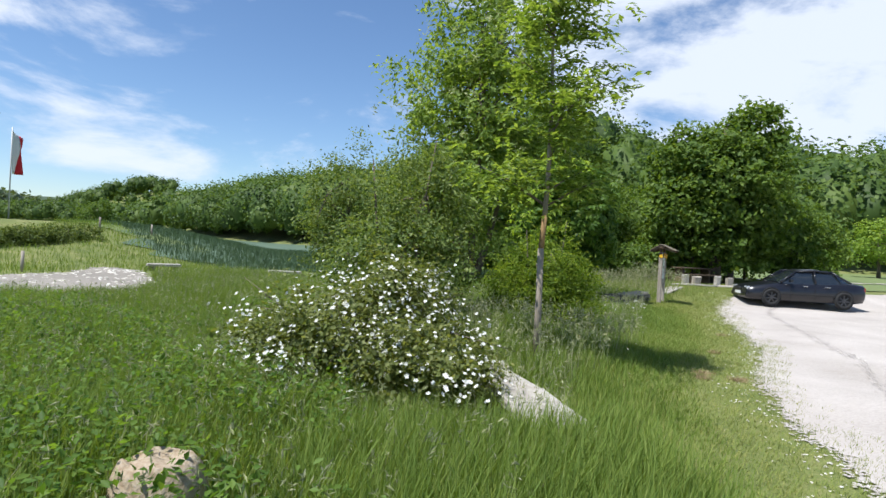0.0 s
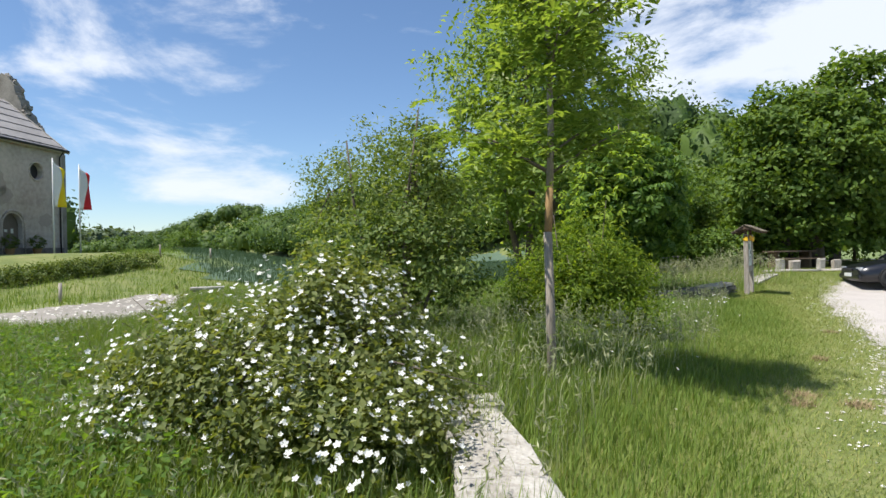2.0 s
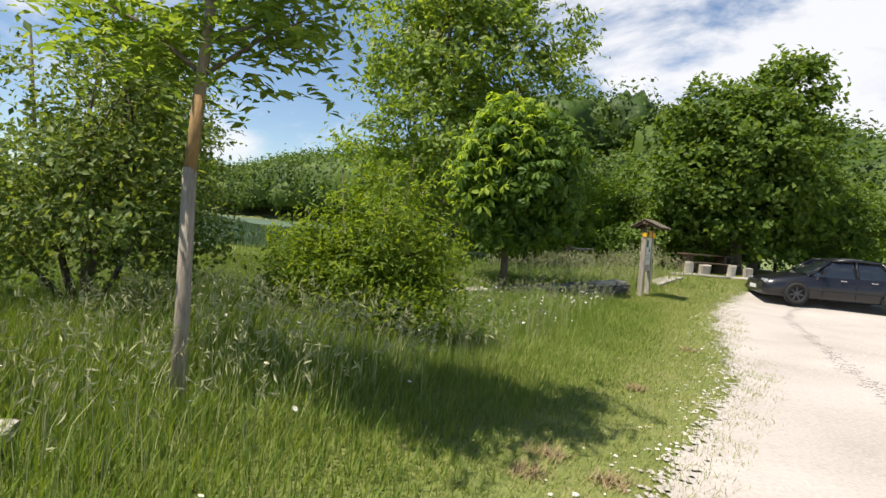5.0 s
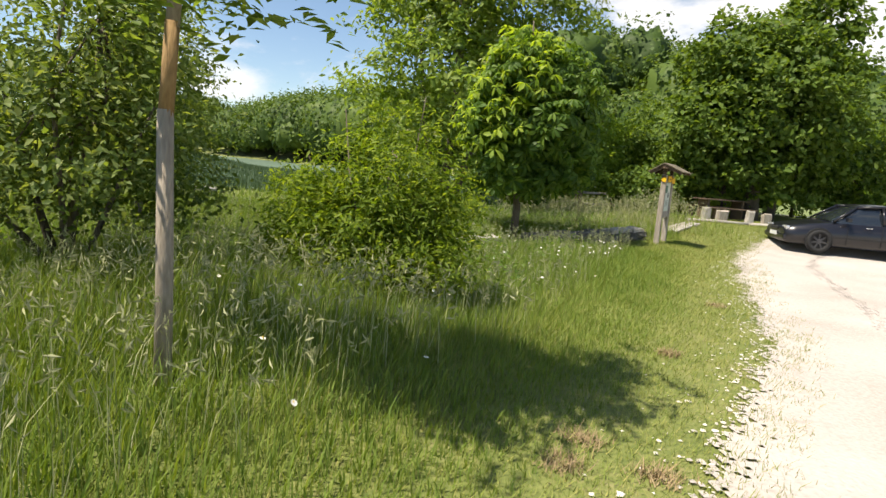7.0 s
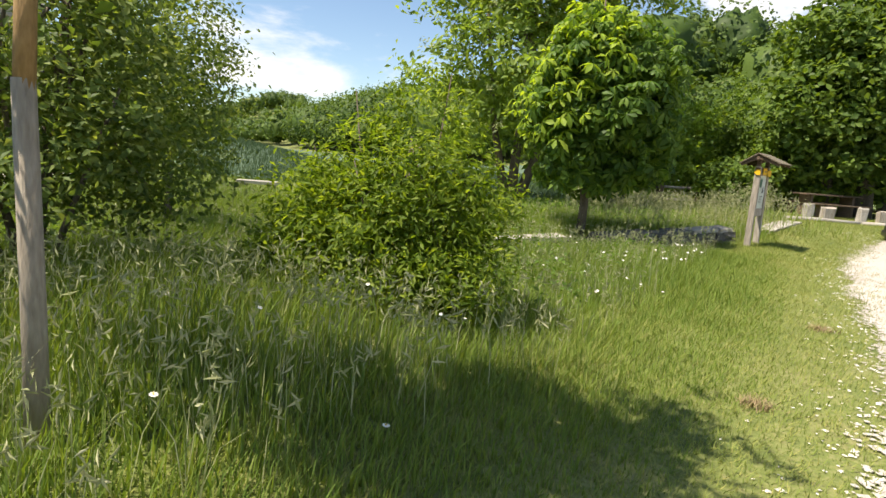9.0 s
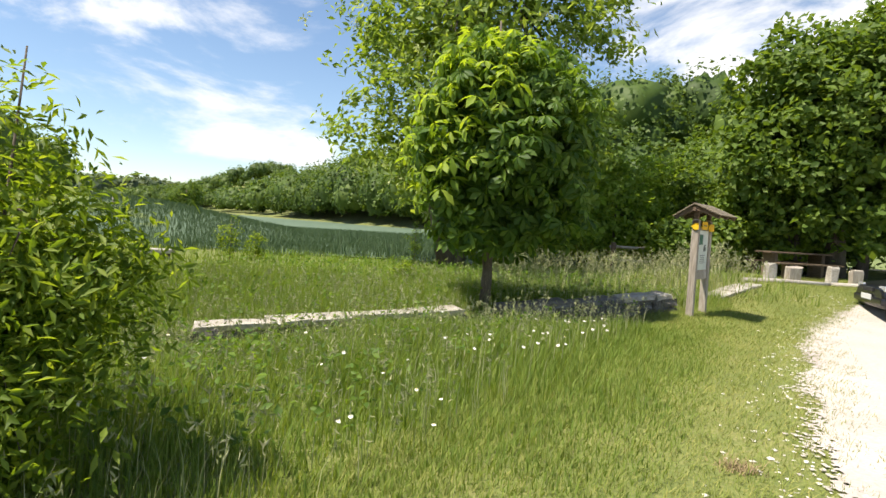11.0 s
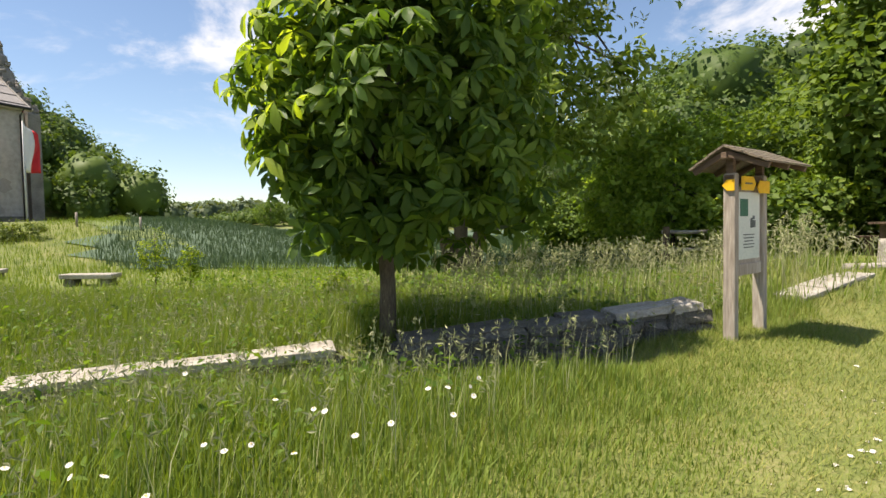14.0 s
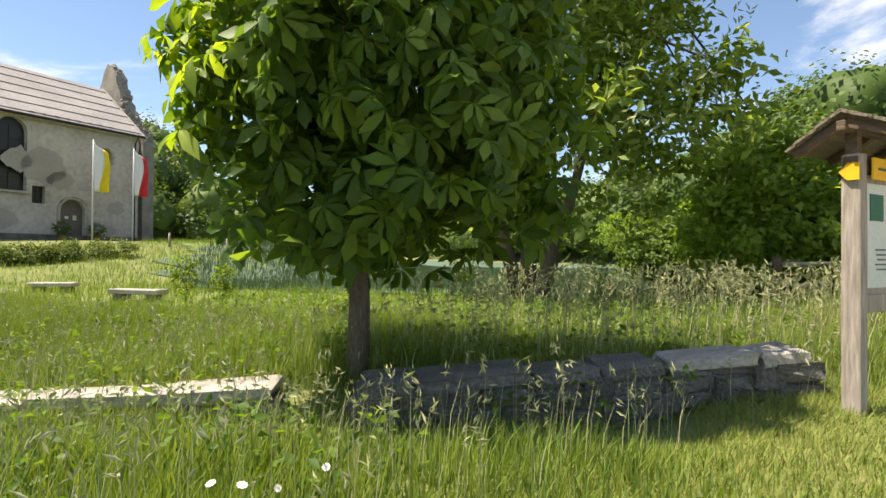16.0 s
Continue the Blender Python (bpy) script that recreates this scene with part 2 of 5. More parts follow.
M_HEDGE = leaf_material("hedge_leaves", (0.055, 0.093, 0.021), (0.101, 0.139, 0.032), (0.165, 0.202, 0.052), 0.2)
M_DRYEARTH = material("withered_grass", [(0.26, 0.19, 0.10), (0.40, 0.30, 0.17)], scale=3, rough=1.0, bump=0, island=0.5)


# ---- building tools ----
def smooth(a, b, x):
    t = np.clip((x - a) / (b - a), 0, 1)
    return t * t * (3 - 2 * t)


def rng_of(seed):
    return np.random.default_rng(seed)


EDGE = np.array([(-659.5, 607.6), (-289.5, 451.4), (-150.4, 361.5), (-39.1, 161.3), (-4.4, 112.7), (25.5, 82.5), (49.4, 64.8), (73.7, 55.1), (142.2, 30.3), (299.0, -20.8)], float)


def beyond_edge(x, y):
    """How far (metres, roughly) a place lies behind the forest's edge."""
    return (y - np.interp(x, EDGE[:, 0], EDGE[:, 1])) * 0.8


def wall_front(x, y):
    """Metres behind the shaded wall's middle line; negative in front of it."""
    return ((y - 16.2) - 0.36 * (x - 2.35)) * 0.94


def height(x, y):
    x, y = np.asarray(x, float), np.asarray(y, float)
    d = np.hypot(x + 31, y - 43)
    z = 1.95 * (1 - smooth(9, 25, d))
    # hollow in front of the low end of the wall
    z = z - 0.38 * np.exp(-(((x + 1.6) / 3.0) ** 2 + ((y - 14.2) / 2.8) ** 2))
    # bank on which the young tree and the willow stand
    z = z + 0.3 * np.exp(-(((x + 1.6) / 2.3) ** 2 + ((y - 7.2) / 2.3) ** 2))
    z = z + 0.5 * smooth(17.5, 21.2, y) * smooth(6.5, 8.8, x)
    z = z + 0.1 * smooth(0.1, 0.5, wall_front(x, y)) * smooth(1.0, 2.5, x) * smooth(9, 7, x) * smooth(26, 20, y)
    z = z - 0.16 * smooth(1.0, 0.3, np.abs(wall_front(x, y) + 0.75)) * smooth(1.2, 2.6, x) * smooth(6.0, 5.0, x)
    z = z + 0.12 * np.exp(-((x - 6.7) ** 2 + (y - 17.2) ** 2) / 1.2)
    b = beyond_edge(x, y)
    z = z + np.where(b > 0, np.minimum(b * (0.05 + 0.16 * smooth(-120, -20, x) + 0.05 * smooth(5, 35, x)), 16 + 8 * smooth(80, 400, np.hypot(x, y)) * 2), 0)
    dl = np.hypot((x + 120) / 58, (y - 98) / 44)
    z = z + 22 * smooth(1.0, 0.2, dl)
    z = z + 26 * np.exp(-(((x + 150) / 60) ** 2 + ((y - 480) / 55) ** 2)) + 7 * np.exp(-(((x - 48) / 26) ** 2 + ((y - 138) / 40) ** 2)) + 8 * np.exp(-(((x - 27) / 14) ** 2 + ((y - 108) / 16) ** 2))
    z = z + 0.035 * np.sin(x * 1.3 + 0.5 * y) * np.cos(y * 0.9 - 0.4 * x)
    return z


def part(name, me, mat, parent=None, label=""):
    if isinstance(me, bmesh.types.BMesh):
        bm, me = me, bpy.data.meshes.new(name)
        bm.to_mesh(me)
        bm.free()
    ob = new(name, me)
    if mat and not me.materials:
        me.materials.append(mat)
    ob.parent = parent
    if label:
        ob["label"] = label
    return ob


def thing(name, label, category, loc=(0, 0, 0), rz=0.0, group="", kind=""):
    ob = new(name)
    ob.matrix_basis = pose(*loc, 0, 0, rz)
    return tagged(ob, label, category, group, kind)


def mesh_np(name, verts, faces):
    """A mesh from arrays: verts (n, 3), faces (m, k)."""
    me = bpy.data.meshes.new(name)
    faces = np.asarray(faces, np.int32)
    m, k = faces.shape
    me.vertices.add(len(verts))
    me.vertices.foreach_set("co", np.asarray(verts, np.float32).ravel())
    me.loops.add(m * k)
    me.loops.foreach_set("vertex_index", faces.ravel())
    me.polygons.add(m)
    me.polygons.foreach_set("loop_start", np.arange(0, m * k, k, dtype=np.int32))
    me.update(calc_edges=True)
    return me


def box(bm, cx, cy, cz, sx, sy, sz, bevel=0.0, m=None):
    g = bmesh.ops.create_cube(bm, size=1.0, matrix=(m or Matrix()) @ Matrix.Translation((cx, cy, cz)) @ Matrix.Diagonal((sx, sy, sz, 1)))
    if bevel:
        es = list({e for v in g["verts"] for e in v.link_edges})
        bmesh.ops.bevel(bm, geom=es, offset=bevel, segments=2, affect="EDGES", profile=0.6)
    return g["verts"]


def boxed(sx, sy, sz, bevel=0.01, at=(0, 0, 0)):
    bm = bmesh.new()
    box(bm, *at, sx, sy, sz, bevel)
    return bm


def tube(bm, pts, radii, sides=8):
    """A tapered tube along a line of points."""
    rings = []
    n = len(pts)
    for i, (p, r) in enumerate(zip(pts, radii)):
        p = Vector(p)
        d = (Vector(pts[min(i + 1, n - 1)]) - Vector(pts[max(i - 1, 0)])).normalized()
        a = d.orthogonal().normalized() if abs(d.z) < 0.9 else Vector((1, 0, 0)).cross(d).normalized()
        b = d.cross(a)
        rings.append([bm.verts.new(p + (a * math.cos(k * math.tau / sides) + b * math.sin(k * math.tau / sides)) * r) for k in range(sides)])
    for r0, r1 in zip(rings, rings[1:]):
        for k in range(sides):
            f = bm.faces.new((r0[k], r0[(k + 1) % sides], r1[(k + 1) % sides], r1[k]))
            f.smooth = True
    bm.faces.new(rings[0][::-1])
    bm.faces.new(rings[-1])
    return bm


def unit(v):
    return v / np.maximum(np.linalg.norm(v, axis=-1, keepdims=True), 1e-9)


def leaf_arrays(centres, normals, length, width, r, fold=0.25):
    """Leaves as blades folded along the middle: 4 corners, 2 faces each."""
    n = len(centres)
    nr = unit(normals)
    d = unit(np.cross(nr, r.normal(size=(n, 3))))
    s = np.cross(nr, d)
    L = (length * r.uniform(0.65, 1.3, (n, 1)))
    W = L * width / length * 0.5
    tip = centres + d * L * 0.5 - nr * L * 0.12
    base = centres - d * L * 0.5
    ml, mr = centres + s * W + nr * W * fold, centres - s * W + nr * W * fold
    v = np.stack([base, mr, tip, ml], 1).reshape(-1, 3)
    i = np.arange(n)[:, None] * 4
    return v, np.concatenate([i + [0, 1, 2], i + [0, 2, 3]], 1).reshape(-1, 3)


def leaf_mesh(name, centres, normals, length, width, r, fold=0.25):
    return mesh_np(name, *leaf_arrays(centres, normals, length, width, r, fold))


def blades_mesh(name, x, y, h, w, r, lean=0.35, z=None, small=False):
    """Grass blades: bent, tapering strips of three faces, small ones of a single face."""
    n = len(x)
    a = r.uniform(0, math.tau, n)
    side = np.stack([np.cos(a), np.sin(a), 0 * a], 1)
    b = a + math.pi / 2 + r.normal(0, 0.5, n)
    # a light wind bends all of it a little one way
    bend = np.stack([np.cos(b), np.sin(b), 0 * b], 1) * r.uniform(0.1, 1.0, (n, 1)) * lean + np.array([0.10, -0.03, 0]) * lean
    p = np.stack([x, y, height(x, y) - 0.02 if z is None else z], 1)
    h = np.asarray(h)[:, None]
    w = np.asarray(w)[:, None] if np.ndim(w) else w
    up = np.array([0, 0, 1.0])
    m1 = p + up * h * 0.55 + bend * h * 0.3
    m2 = p + up * h * 0.93 + bend * h
    if small:
        v = np.stack([p - side * w / 2, p + side * w / 2, m2], 1).reshape(-1, 3)
        return mesh_np(name, v, np.arange(n * 3).reshape(-1, 3))
    v = np.stack([p - side * w / 2, p + side * w / 2, m1 + side * w * 0.38, m1 - side * w * 0.38, m2], 1).reshape(-1, 3)
    i = np.arange(n)[:, None] * 5
    f = np.concatenate([i + [0, 1, 2], i + [0, 2, 3], i + [3, 2, 4]], 1).reshape(-1, 3)
    return mesh_np(name, v, f)


def crown_points(r, blobs, clumps, per, spread, shell=0.6):
    """Places and outward ways of leaves: uneven clumps over a few ellipsoids."""
    vol = np.array([b[3] * b[4] * b[5] for b in blobs])
    pick = r.choice(len(blobs), clumps, p=vol / vol.sum())
    B = np.array(blobs, float)[pick]
    d = unit(r.normal(size=(clumps, 3)))
    q = r.uniform(shell ** 3, 1, (clumps, 1)) ** (1 / 3) * (1 + 0.13 * r.normal(size=(clumps, 1)))
    c = B[:, :3] + d * q * B[:, 3:6]
    pts = np.repeat(c, per, 0) + r.normal(size=(clumps * per, 3)) * spread * np.repeat(r.uniform(0.6, 1.4, (clumps, 1)), per, 0) * [1, 1, 0.7]
    out = np.repeat(d, per, 0) * 0.5 + r.normal(size=(clumps * per, 3)) * 0.55 + [0, 0, 0.55]
    return pts, out, c


def tree(name, label, loc, trunk_pts, trunk_r, blobs, clumps, per, spread, leaf, mats, seed, limbs=10, shell=0.6, category="tree", extra_trunks=()):
    """A tree or bush: tapered trunk, limbs to the clumps, a crown of single leaves."""
    r = rng_of(seed)
    z0 = float(height(loc[0], loc[1]))
    t = thing(name, label, category, (loc[0], loc[1], z0))
    bark, leaves = mats
    for pts, rad in ((trunk_pts, trunk_r), *extra_trunks):
        rad0 = [rad * (1 - 0.75 * i / max(1, len(pts) - 1)) for i in range(len(pts))]
        rad0[0] *= 1.25
        part("trunk", tube(bmesh.new(), pts, rad0, 10), bark, t)
    pts, out, c = crown_points(r, blobs, clumps, per, spread, shell)
    part("crown", leaf_mesh("crown", pts, out, leaf[0], leaf[1], r), leaves, t)
    tp = np.array(trunk_pts)
    for k in range(limbs):
        g = c[r.integers(len(c))]
        lo = tp[0] + (tp[-1] - tp[0]) * r.uniform(0.45, 0.98)
        mid = (lo + g) / 2 + [0, 0, 0.08 * np.linalg.norm(g - lo)] + r.normal(size=3) * 0.05
        w = trunk_r * r.uniform(0.22, 0.4)
        part("limb", tube(bmesh.new(), [tuple(lo), tuple(mid), tuple(g)], [w, w * 0.65, w * 0.25], 6), bark, t)
    return t


def inside(poly, x, y):
    """Which places lie within a polygon."""
    ok = np.zeros(len(x), bool)
    px, py = np.array(poly, float).T
    j = len(px) - 1
    for i in range(len(px)):
        c = ((py[i] > y) != (py[j] > y)) & (x < (px[j] - px[i]) * (y - py[i]) / (py[j] - py[i] + 1e-12) + px[i])
        ok ^= c
        j = i
    return ok


def edge_noise(x, y, s=1.0, seed=0.0):
    return (np.sin(x * 2.3 * s + seed) * np.cos(y * 1.9 * s + 1.3 * seed) + 0.6 * np.sin(x * 5.1 * s + y * 4.3 * s + seed) + 0.4 * np.cos(x * 9.7 * s - y * 8.3 * s)) * 0.5


def patch(name, poly, step, mat, lift, label, category, wobble=0.25, ragged=0.0):
    """A thin sheet laid on the ground within a polygon, with an uneven rim."""
    p = np.array(poly, float)
    xs = np.arange(p[:, 0].min() - 1, p[:, 0].max() + 1 + step, step)
    ys = np.arange(p[:, 1].min() - 1, p[:, 1].max() + 1 + step, step)
    X, Y = np.meshgrid(xs, ys)
    cx, cy = (X[:-1, :-1] + step / 2).ravel(), (Y[:-1, :-1] + step / 2).ravel()
    ex = ragged * (edge_noise(cx, cy, 5.0, 2.0) + rng_of(9).normal(0, 0.9, len(cx)))
    keep = inside(poly, cx + wobble * edge_noise(cx, cy, 1.0, 0.3) + ex, cy + wobble * edge_noise(cy, cx, 1.1, 1.7) - ex * 0.6)
    w = X.shape[1]
    i = (np.arange(X.shape[0] - 1)[:, None] * w + np.arange(w - 1)[None, :]).ravel()[keep]
    f = np.stack([i, i + 1, i + w + 1, i + w], 1)
    used, f = np.unique(f, return_inverse=True)
    v = np.stack([X.ravel(), Y.ravel(), height(X.ravel(), Y.ravel()) + lift], 1)[used]
    ob = part(name, mesh_np(name, v, f.reshape(-1, 4)), mat)
    return tagged(ob, label, category, kind="structure")


# ---- ground ----
def axis(near, far, fine, grow):
    out, s = [0.0], fine
    while out[-1] < far:
        s = fine if out[-1] < near else s * grow
        out.append(out[-1] + s)
    return np.array(out)


ax = axis(26, 2600, 0.33, 1.09)
gx = np.concatenate([-ax[:0:-1], ax])
gy = np.concatenate([-axis(6, 2600, 0.5, 1.16)[:0:-1], axis(30, 2600, 0.33, 1.08)])
X, Y = np.meshgrid(gx, gy)
w = X.shape[1]
i = (np.arange(X.shape[0] - 1)[:, None] * w + np.arange(w - 1)[None, :]).ravel()
ground = part("ground", mesh_np("ground", np.stack([X.ravel(), Y.ravel(), height(X.ravel(), Y.ravel())], 1), np.stack([i, i + 1, i + w + 1, i + w], 1)), M_MEADOW)
tagged(ground, "green meadow ground running to the wooded valley sides", "ground", kind="structure")

GRAVEL = [(-1.0, -0.4), (0.3, 2.2), (1.0, 3.9), (1.6, 5.0), (2.6, 6.3), (3.8, 7.9), (4.9, 10.0), (5.75, 11.6), (6.6, 13.2), (7.9, 15.6), (8.8, 16.9), (10.6, 19.0), (13, 20.6), (24, 21.5), (32, 19), (34, -14), (-4, -14), (-3.2, -4.5)]
INNER = [(x + 0.75, y - 0.55) for x, y in GRAVEL[:13]] + GRAVEL[13:]
patch("gravel_lot", INNER, 0.24, M_GRAVEL, 0.012, "bright white crushed-limestone parking area", "gravel", 0.17)
FRINGE = GRAVEL[:13] + [(x + 1.3, y - 0.95) for x, y in GRAVEL[12::-1]]
patch("gravel_fringe", FRINGE, 0.035, M_GRAVEL, 0.017, "loose white gravel thinning out into the grass", "gravel", 0.12, 0.07)
ROAD = [(-42, -14), (-26, -6), (-12.2, 9.8), (-10.2, 12.8), (-9.7, 15.2), (-10.8, 18.5), (-12.2, 22.0), (-13.6, 24.6), (-15.0, 24.8), (-15.0, 21.0), (-16.4, 17.0), (-20.5, 12.4), (-30, 5), (-46, -5)]
patch("farm_road", ROAD, 0.3, M_ROAD, 0.012, "pale dusty farm road in front of the chapel", "road", 0.4)
FIELD = [(-190, 335), (-160, 338), (-39, 155), (-7, 112), (21, 81), (32, 60), (19, 43), (11, 35.5), (7, 31.2), (2.5, 30), (-4, 27.5), (-9, 27.5), (-14.5, 31), (-20.5, 41), (-45, 72), (-66, 98), (-85, 140), (-150, 230)]
patch("crop_field", FIELD, 2.0, M_FIELD, 0.05, "wide field of blue-green young wheat", "field", 0.8)
patch("mown_field", [(18, 24), (30, 22.5), (70, 30), (95, 44), (62, 58), (40, 64), (28, 60), (20, 40)], 1.2, M_PALEFIELD, 0.05, "sunny mown hay field beyond the parking area", "field", 0.8)
patch("far_lane", [(17, 30.5), (40, 33), (90, 40), (90, 41.4), (40, 34.2), (17, 31.5)], 0.5, M_GRAVEL, 0.09, "pale gravel lane crossing the field", "road", 0.1)
patch("white_flower_strip", [(-27, 41), (-14, 34), (-13, 36), (-26, 44)], 0.5, M_PALEFIELD, 0.06, "pale strip of mown meadow beside the field", "field", 0.5)

# the wooded slope in the distance
def wood(name, label, n, region, hmin, hmax, quads, mat, seed, size):
    """Many tree crowns as one mass of leaf clumps on the slope."""
    r = rng_of(seed)
    x, y = region(r, n)
    n = len(x)
    H = r.uniform(hmin, hmax, n)
    R = H * r.uniform(0.32, 0.55, n)
    z = height(x, y)
    d = unit(r.normal(size=(n, quads, 3)))
    d[..., 2] = np.abs(d[..., 2]) * r.choice([1, 1, 1, -0.6], (n, quads))
    lump = 1 + 0.22 * np.sin(d[..., 0:1] * 7 + x[:, None, None]) * np.cos(d[..., 1:2] * 6 + y[:, None, None]) + 0.08 * r.normal(size=(n, quads, 1))
    c = np.stack([x, y, z + H * 0.55], 1)[:, None, :] + d * lump * np.stack([R, R, H * 0.47], 1)[:, None, :]
    nr = d * 0.9 + r.normal(size=d.shape) * 0.45 + [0, 0, 0.25]
    lv, lf = leaf_arrays(c.reshape(-1, 3), nr.reshape(-1, 3), size, size * 0.85, r, 0.1)
    # a lumpy dense inside for each crown
    a, u = np.meshgrid(np.arange(12) * math.tau / 12, np.linspace(-0.75, 1.45, 7))
    e = np.stack([np.cos(a) * np.cos(u), np.sin(a) * np.cos(u), np.sin(u)], -1).reshape(-1, 3)[None]
    lump = 1 + 0.22 * np.sin(e[..., 0:1] * 7 + x[:, None, None]) * np.cos(e[..., 1:2] * 6 + y[:, None, None]) + 0.06 * r.normal(size=(n, 84, 1))
    cv = np.stack([x, y, z + H * 0.55], 1)[:, None, :] + e * lump * 0.74 * np.stack([R, R, H * 0.47], 1)[:, None, :]
    k, j = np.meshgrid(np.arange(6) * 12, np.arange(12), indexing="ij")
    k, j = k.ravel(), j.ravel()
    j2 = (j + 1) % 12
    q = np.concatenate([np.stack([k + j, k + j2, k + 12 + j2], 1), np.stack([k + j, k + 12 + j2, k + 12 + j], 1)])
    cf = (np.arange(n)[:, None, None] * 84 + q[None]).reshape(-1, 3) + len(lv)
    me = mesh_np(name, np.concatenate([lv, cv.reshape(-1, 3)]), np.concatenate([lf, cf]))
    ob = part(name, me, mat)
    return tagged(ob, label, "forest", kind="stuff")


def slope_region(x0, x1, depth):
    def f(r, n):
        x = r.uniform(x0, x1, n)
        y = np.interp(x, EDGE[:, 0], EDGE[:, 1]) + (r.uniform(0, 1, n) ** 1.3) * depth
        return x, y
    return f


wood("forest", "dense green mixed forest covering the valley slope", 430, slope_region(-60, 30, 52), 5.5, 14.5, 340, M_WOODS, 3, 0.72)
wood("forest", "dark forest slope behind the parking area", 330, slope_region(30, 150, 55), 6.5, 15, 340, M_WOODS, 4, 0.7)
wood("forest", "forest along the far edge of the wheat field", 560, slope_region(-330, -60, 140), 6, 14, 140, M_WOODS, 5, 1.25)
wood("forest", "hazy blue-green forest at the valley's end", 420, slope_region(-700, -300, 200), 16, 26, 40, M_FARWOODSHAZE, 6, 5.0)


def left_hill(r, n):
    a, q = r.uniform(0, math.tau, n), np.sqrt(r.uniform(0, 1, n))
    return -120 + 53 * q * np.cos(a), 98 + 38 * q * np.sin(a)


wood("forest", "dark wooded hill behind the chapel", 430, left_hill, 6, 12.5, 240, M_WOODS, 7, 0.72)


def far_ridge(name, pts, label):
    """A wooded ridge closing the valley."""
    r = rng_of(11)
    n = 140
    s = np.linspace(0, 1, n)
    px = np.interp(s, np.linspace(0, 1, len(pts)), [p[0] for p in pts])
    py = np.interp(s, np.linspace(0, 1, len(pts)), [p[1] for p in pts])
    pz = np.interp(s, np.linspace(0, 1, len(pts)), [p[2] for p in pts])
    rows, cols = 14, n
    v = []
    for k in range(rows):
        u = k / (rows - 1)
        lift = math.sin(u * math.pi / 2)
        v.append(np.stack([px * (1 + 0.25 * u), py * (1 + 0.25 * u), pz * lift + r.uniform(-2, 2, n) * (u > 0) * 1.6 - (u == 0) * 4], 1))
    v = np.concatenate(v)
    i = (np.arange(rows - 1)[:, None] * cols + np.arange(cols - 1)[None, :]).ravel()
    ob = part(name, mesh_np(name, v, np.stack([i, i + 1, i + cols + 1, i + cols], 1)), M_FARWOODSHAZE)
    return tagged(ob, label, "hill", kind="structure")


far_ridge("backdrop", [(-1300, 200, 60), (-900, 520, 48), (-700, 760, 40), (-420, 900, 46), (-200, 760, 62), (100, 700, 60), (500, 600, 55), (900, 200, 60), (900, -500, 60)], "distant wooded ridge at the end of the valley")

# ---- trees and bushes ----
t_young = thing("young_tree", "young ash tree with a grey wrapped trunk in tall grass", "tree", (-1.57, 5.58, float(height(-1.57, 5.58)) - 0.28))
trunk_line = [(0, 0, -0.05), (0.0, 0, 0.9), (-0.01, 0.0, 1.88)]
part("trunk_wrap", tube(bmesh.new(), trunk_line, [0.054, 0.049, 0.045], 14), M_WRAP, t_young, "grey weathered trunk wrap")
part("bare_trunk", tube(bmesh.new(), [(-0.01, 0, 1.8), (0.02, 0, 2.36)], [0.043, 0.040], 12), M_BARKORANGE, t_young, "orange-brown bare bark")
part("trunk", tube(bmesh.new(), [(0.02, 0, 2.33), (0.05, 0.02, 2.9), (0.05, 0.02, 3.8), (0.0, 0, 5.2), (0.02, 0, 6.2)], [0.039, 0.036, 0.03, 0.02, 0.008], 12), M_BARKGREY, t_young)


def pinnate(name, r, twigs, length, pairs, leaflet, mat, parent):
    """Feathered leaves: rows of leaflets on drooping stalks."""
    n = len(twigs)
    a = r.uniform(0, math.tau, n)
    d = np.stack([np.cos(a), np.sin(a), r.uniform(-0.5, 0.45, n)], 1)
    d = unit(d)
    side = unit(np.cross(d, [0, 0, 1.0]))
    C, N = [], []
    for k in range(pairs):
        u = (k + 0.6) / pairs
        p = twigs + d * length * u - np.array([0, 0, 1.0]) * (length * 0.45 * u * u)
        for s in (-1, 1):
            C.append(p + side * s * leaflet[0] * 0.55)
            N.append(np.array([0, 0, 1.0]) + side * s * 0.35 + r.normal(size=(n, 3)) * 0.25)
    return part("crown", leaf_mesh(name, np.concatenate(C), np.concatenate(N), leaflet[0], leaflet[1], r), mat, parent)


r = rng_of(21)
tips = []
for k in range(17):
    z = r.uniform(2.4, 5.6)
    a = k * 2.4 + r.uniform(-0.3, 0.3)
    L = (1.0 - 0.12 * (z - 2.3)) * r.uniform(0.7, 1.1)
    p0 = Vector((0.03, 0.01, z))
    p1 = p0 + Vector((math.cos(a) * L * 0.55, math.sin(a) * L * 0.55, L * 0.35))
    p2 = p0 + Vector((math.cos(a) * L, math.sin(a) * L, L * 0.55))
    part("branch", tube(bmesh.new(), [p0, p1, p2], [0.018, 0.011, 0.004], 6), M_BARK, t_young)
    for q in range(34):
        u = r.uniform(0.3, 1.1)
        tips.append(np.array(p0 + (p2 - p0) * u) + r.normal(size=3) * [0.2, 0.2, 0.16])
for q in range(150):
    tips.append(np.array([0.03, 0, r.uniform(3.0, 6.5)]) + r.normal(size=3) * [0.35, 0.35, 0.2])
pinnate("crown", r, np.array(tips), 0.27, 5, (0.12, 0.048), M_ASH, t_young)

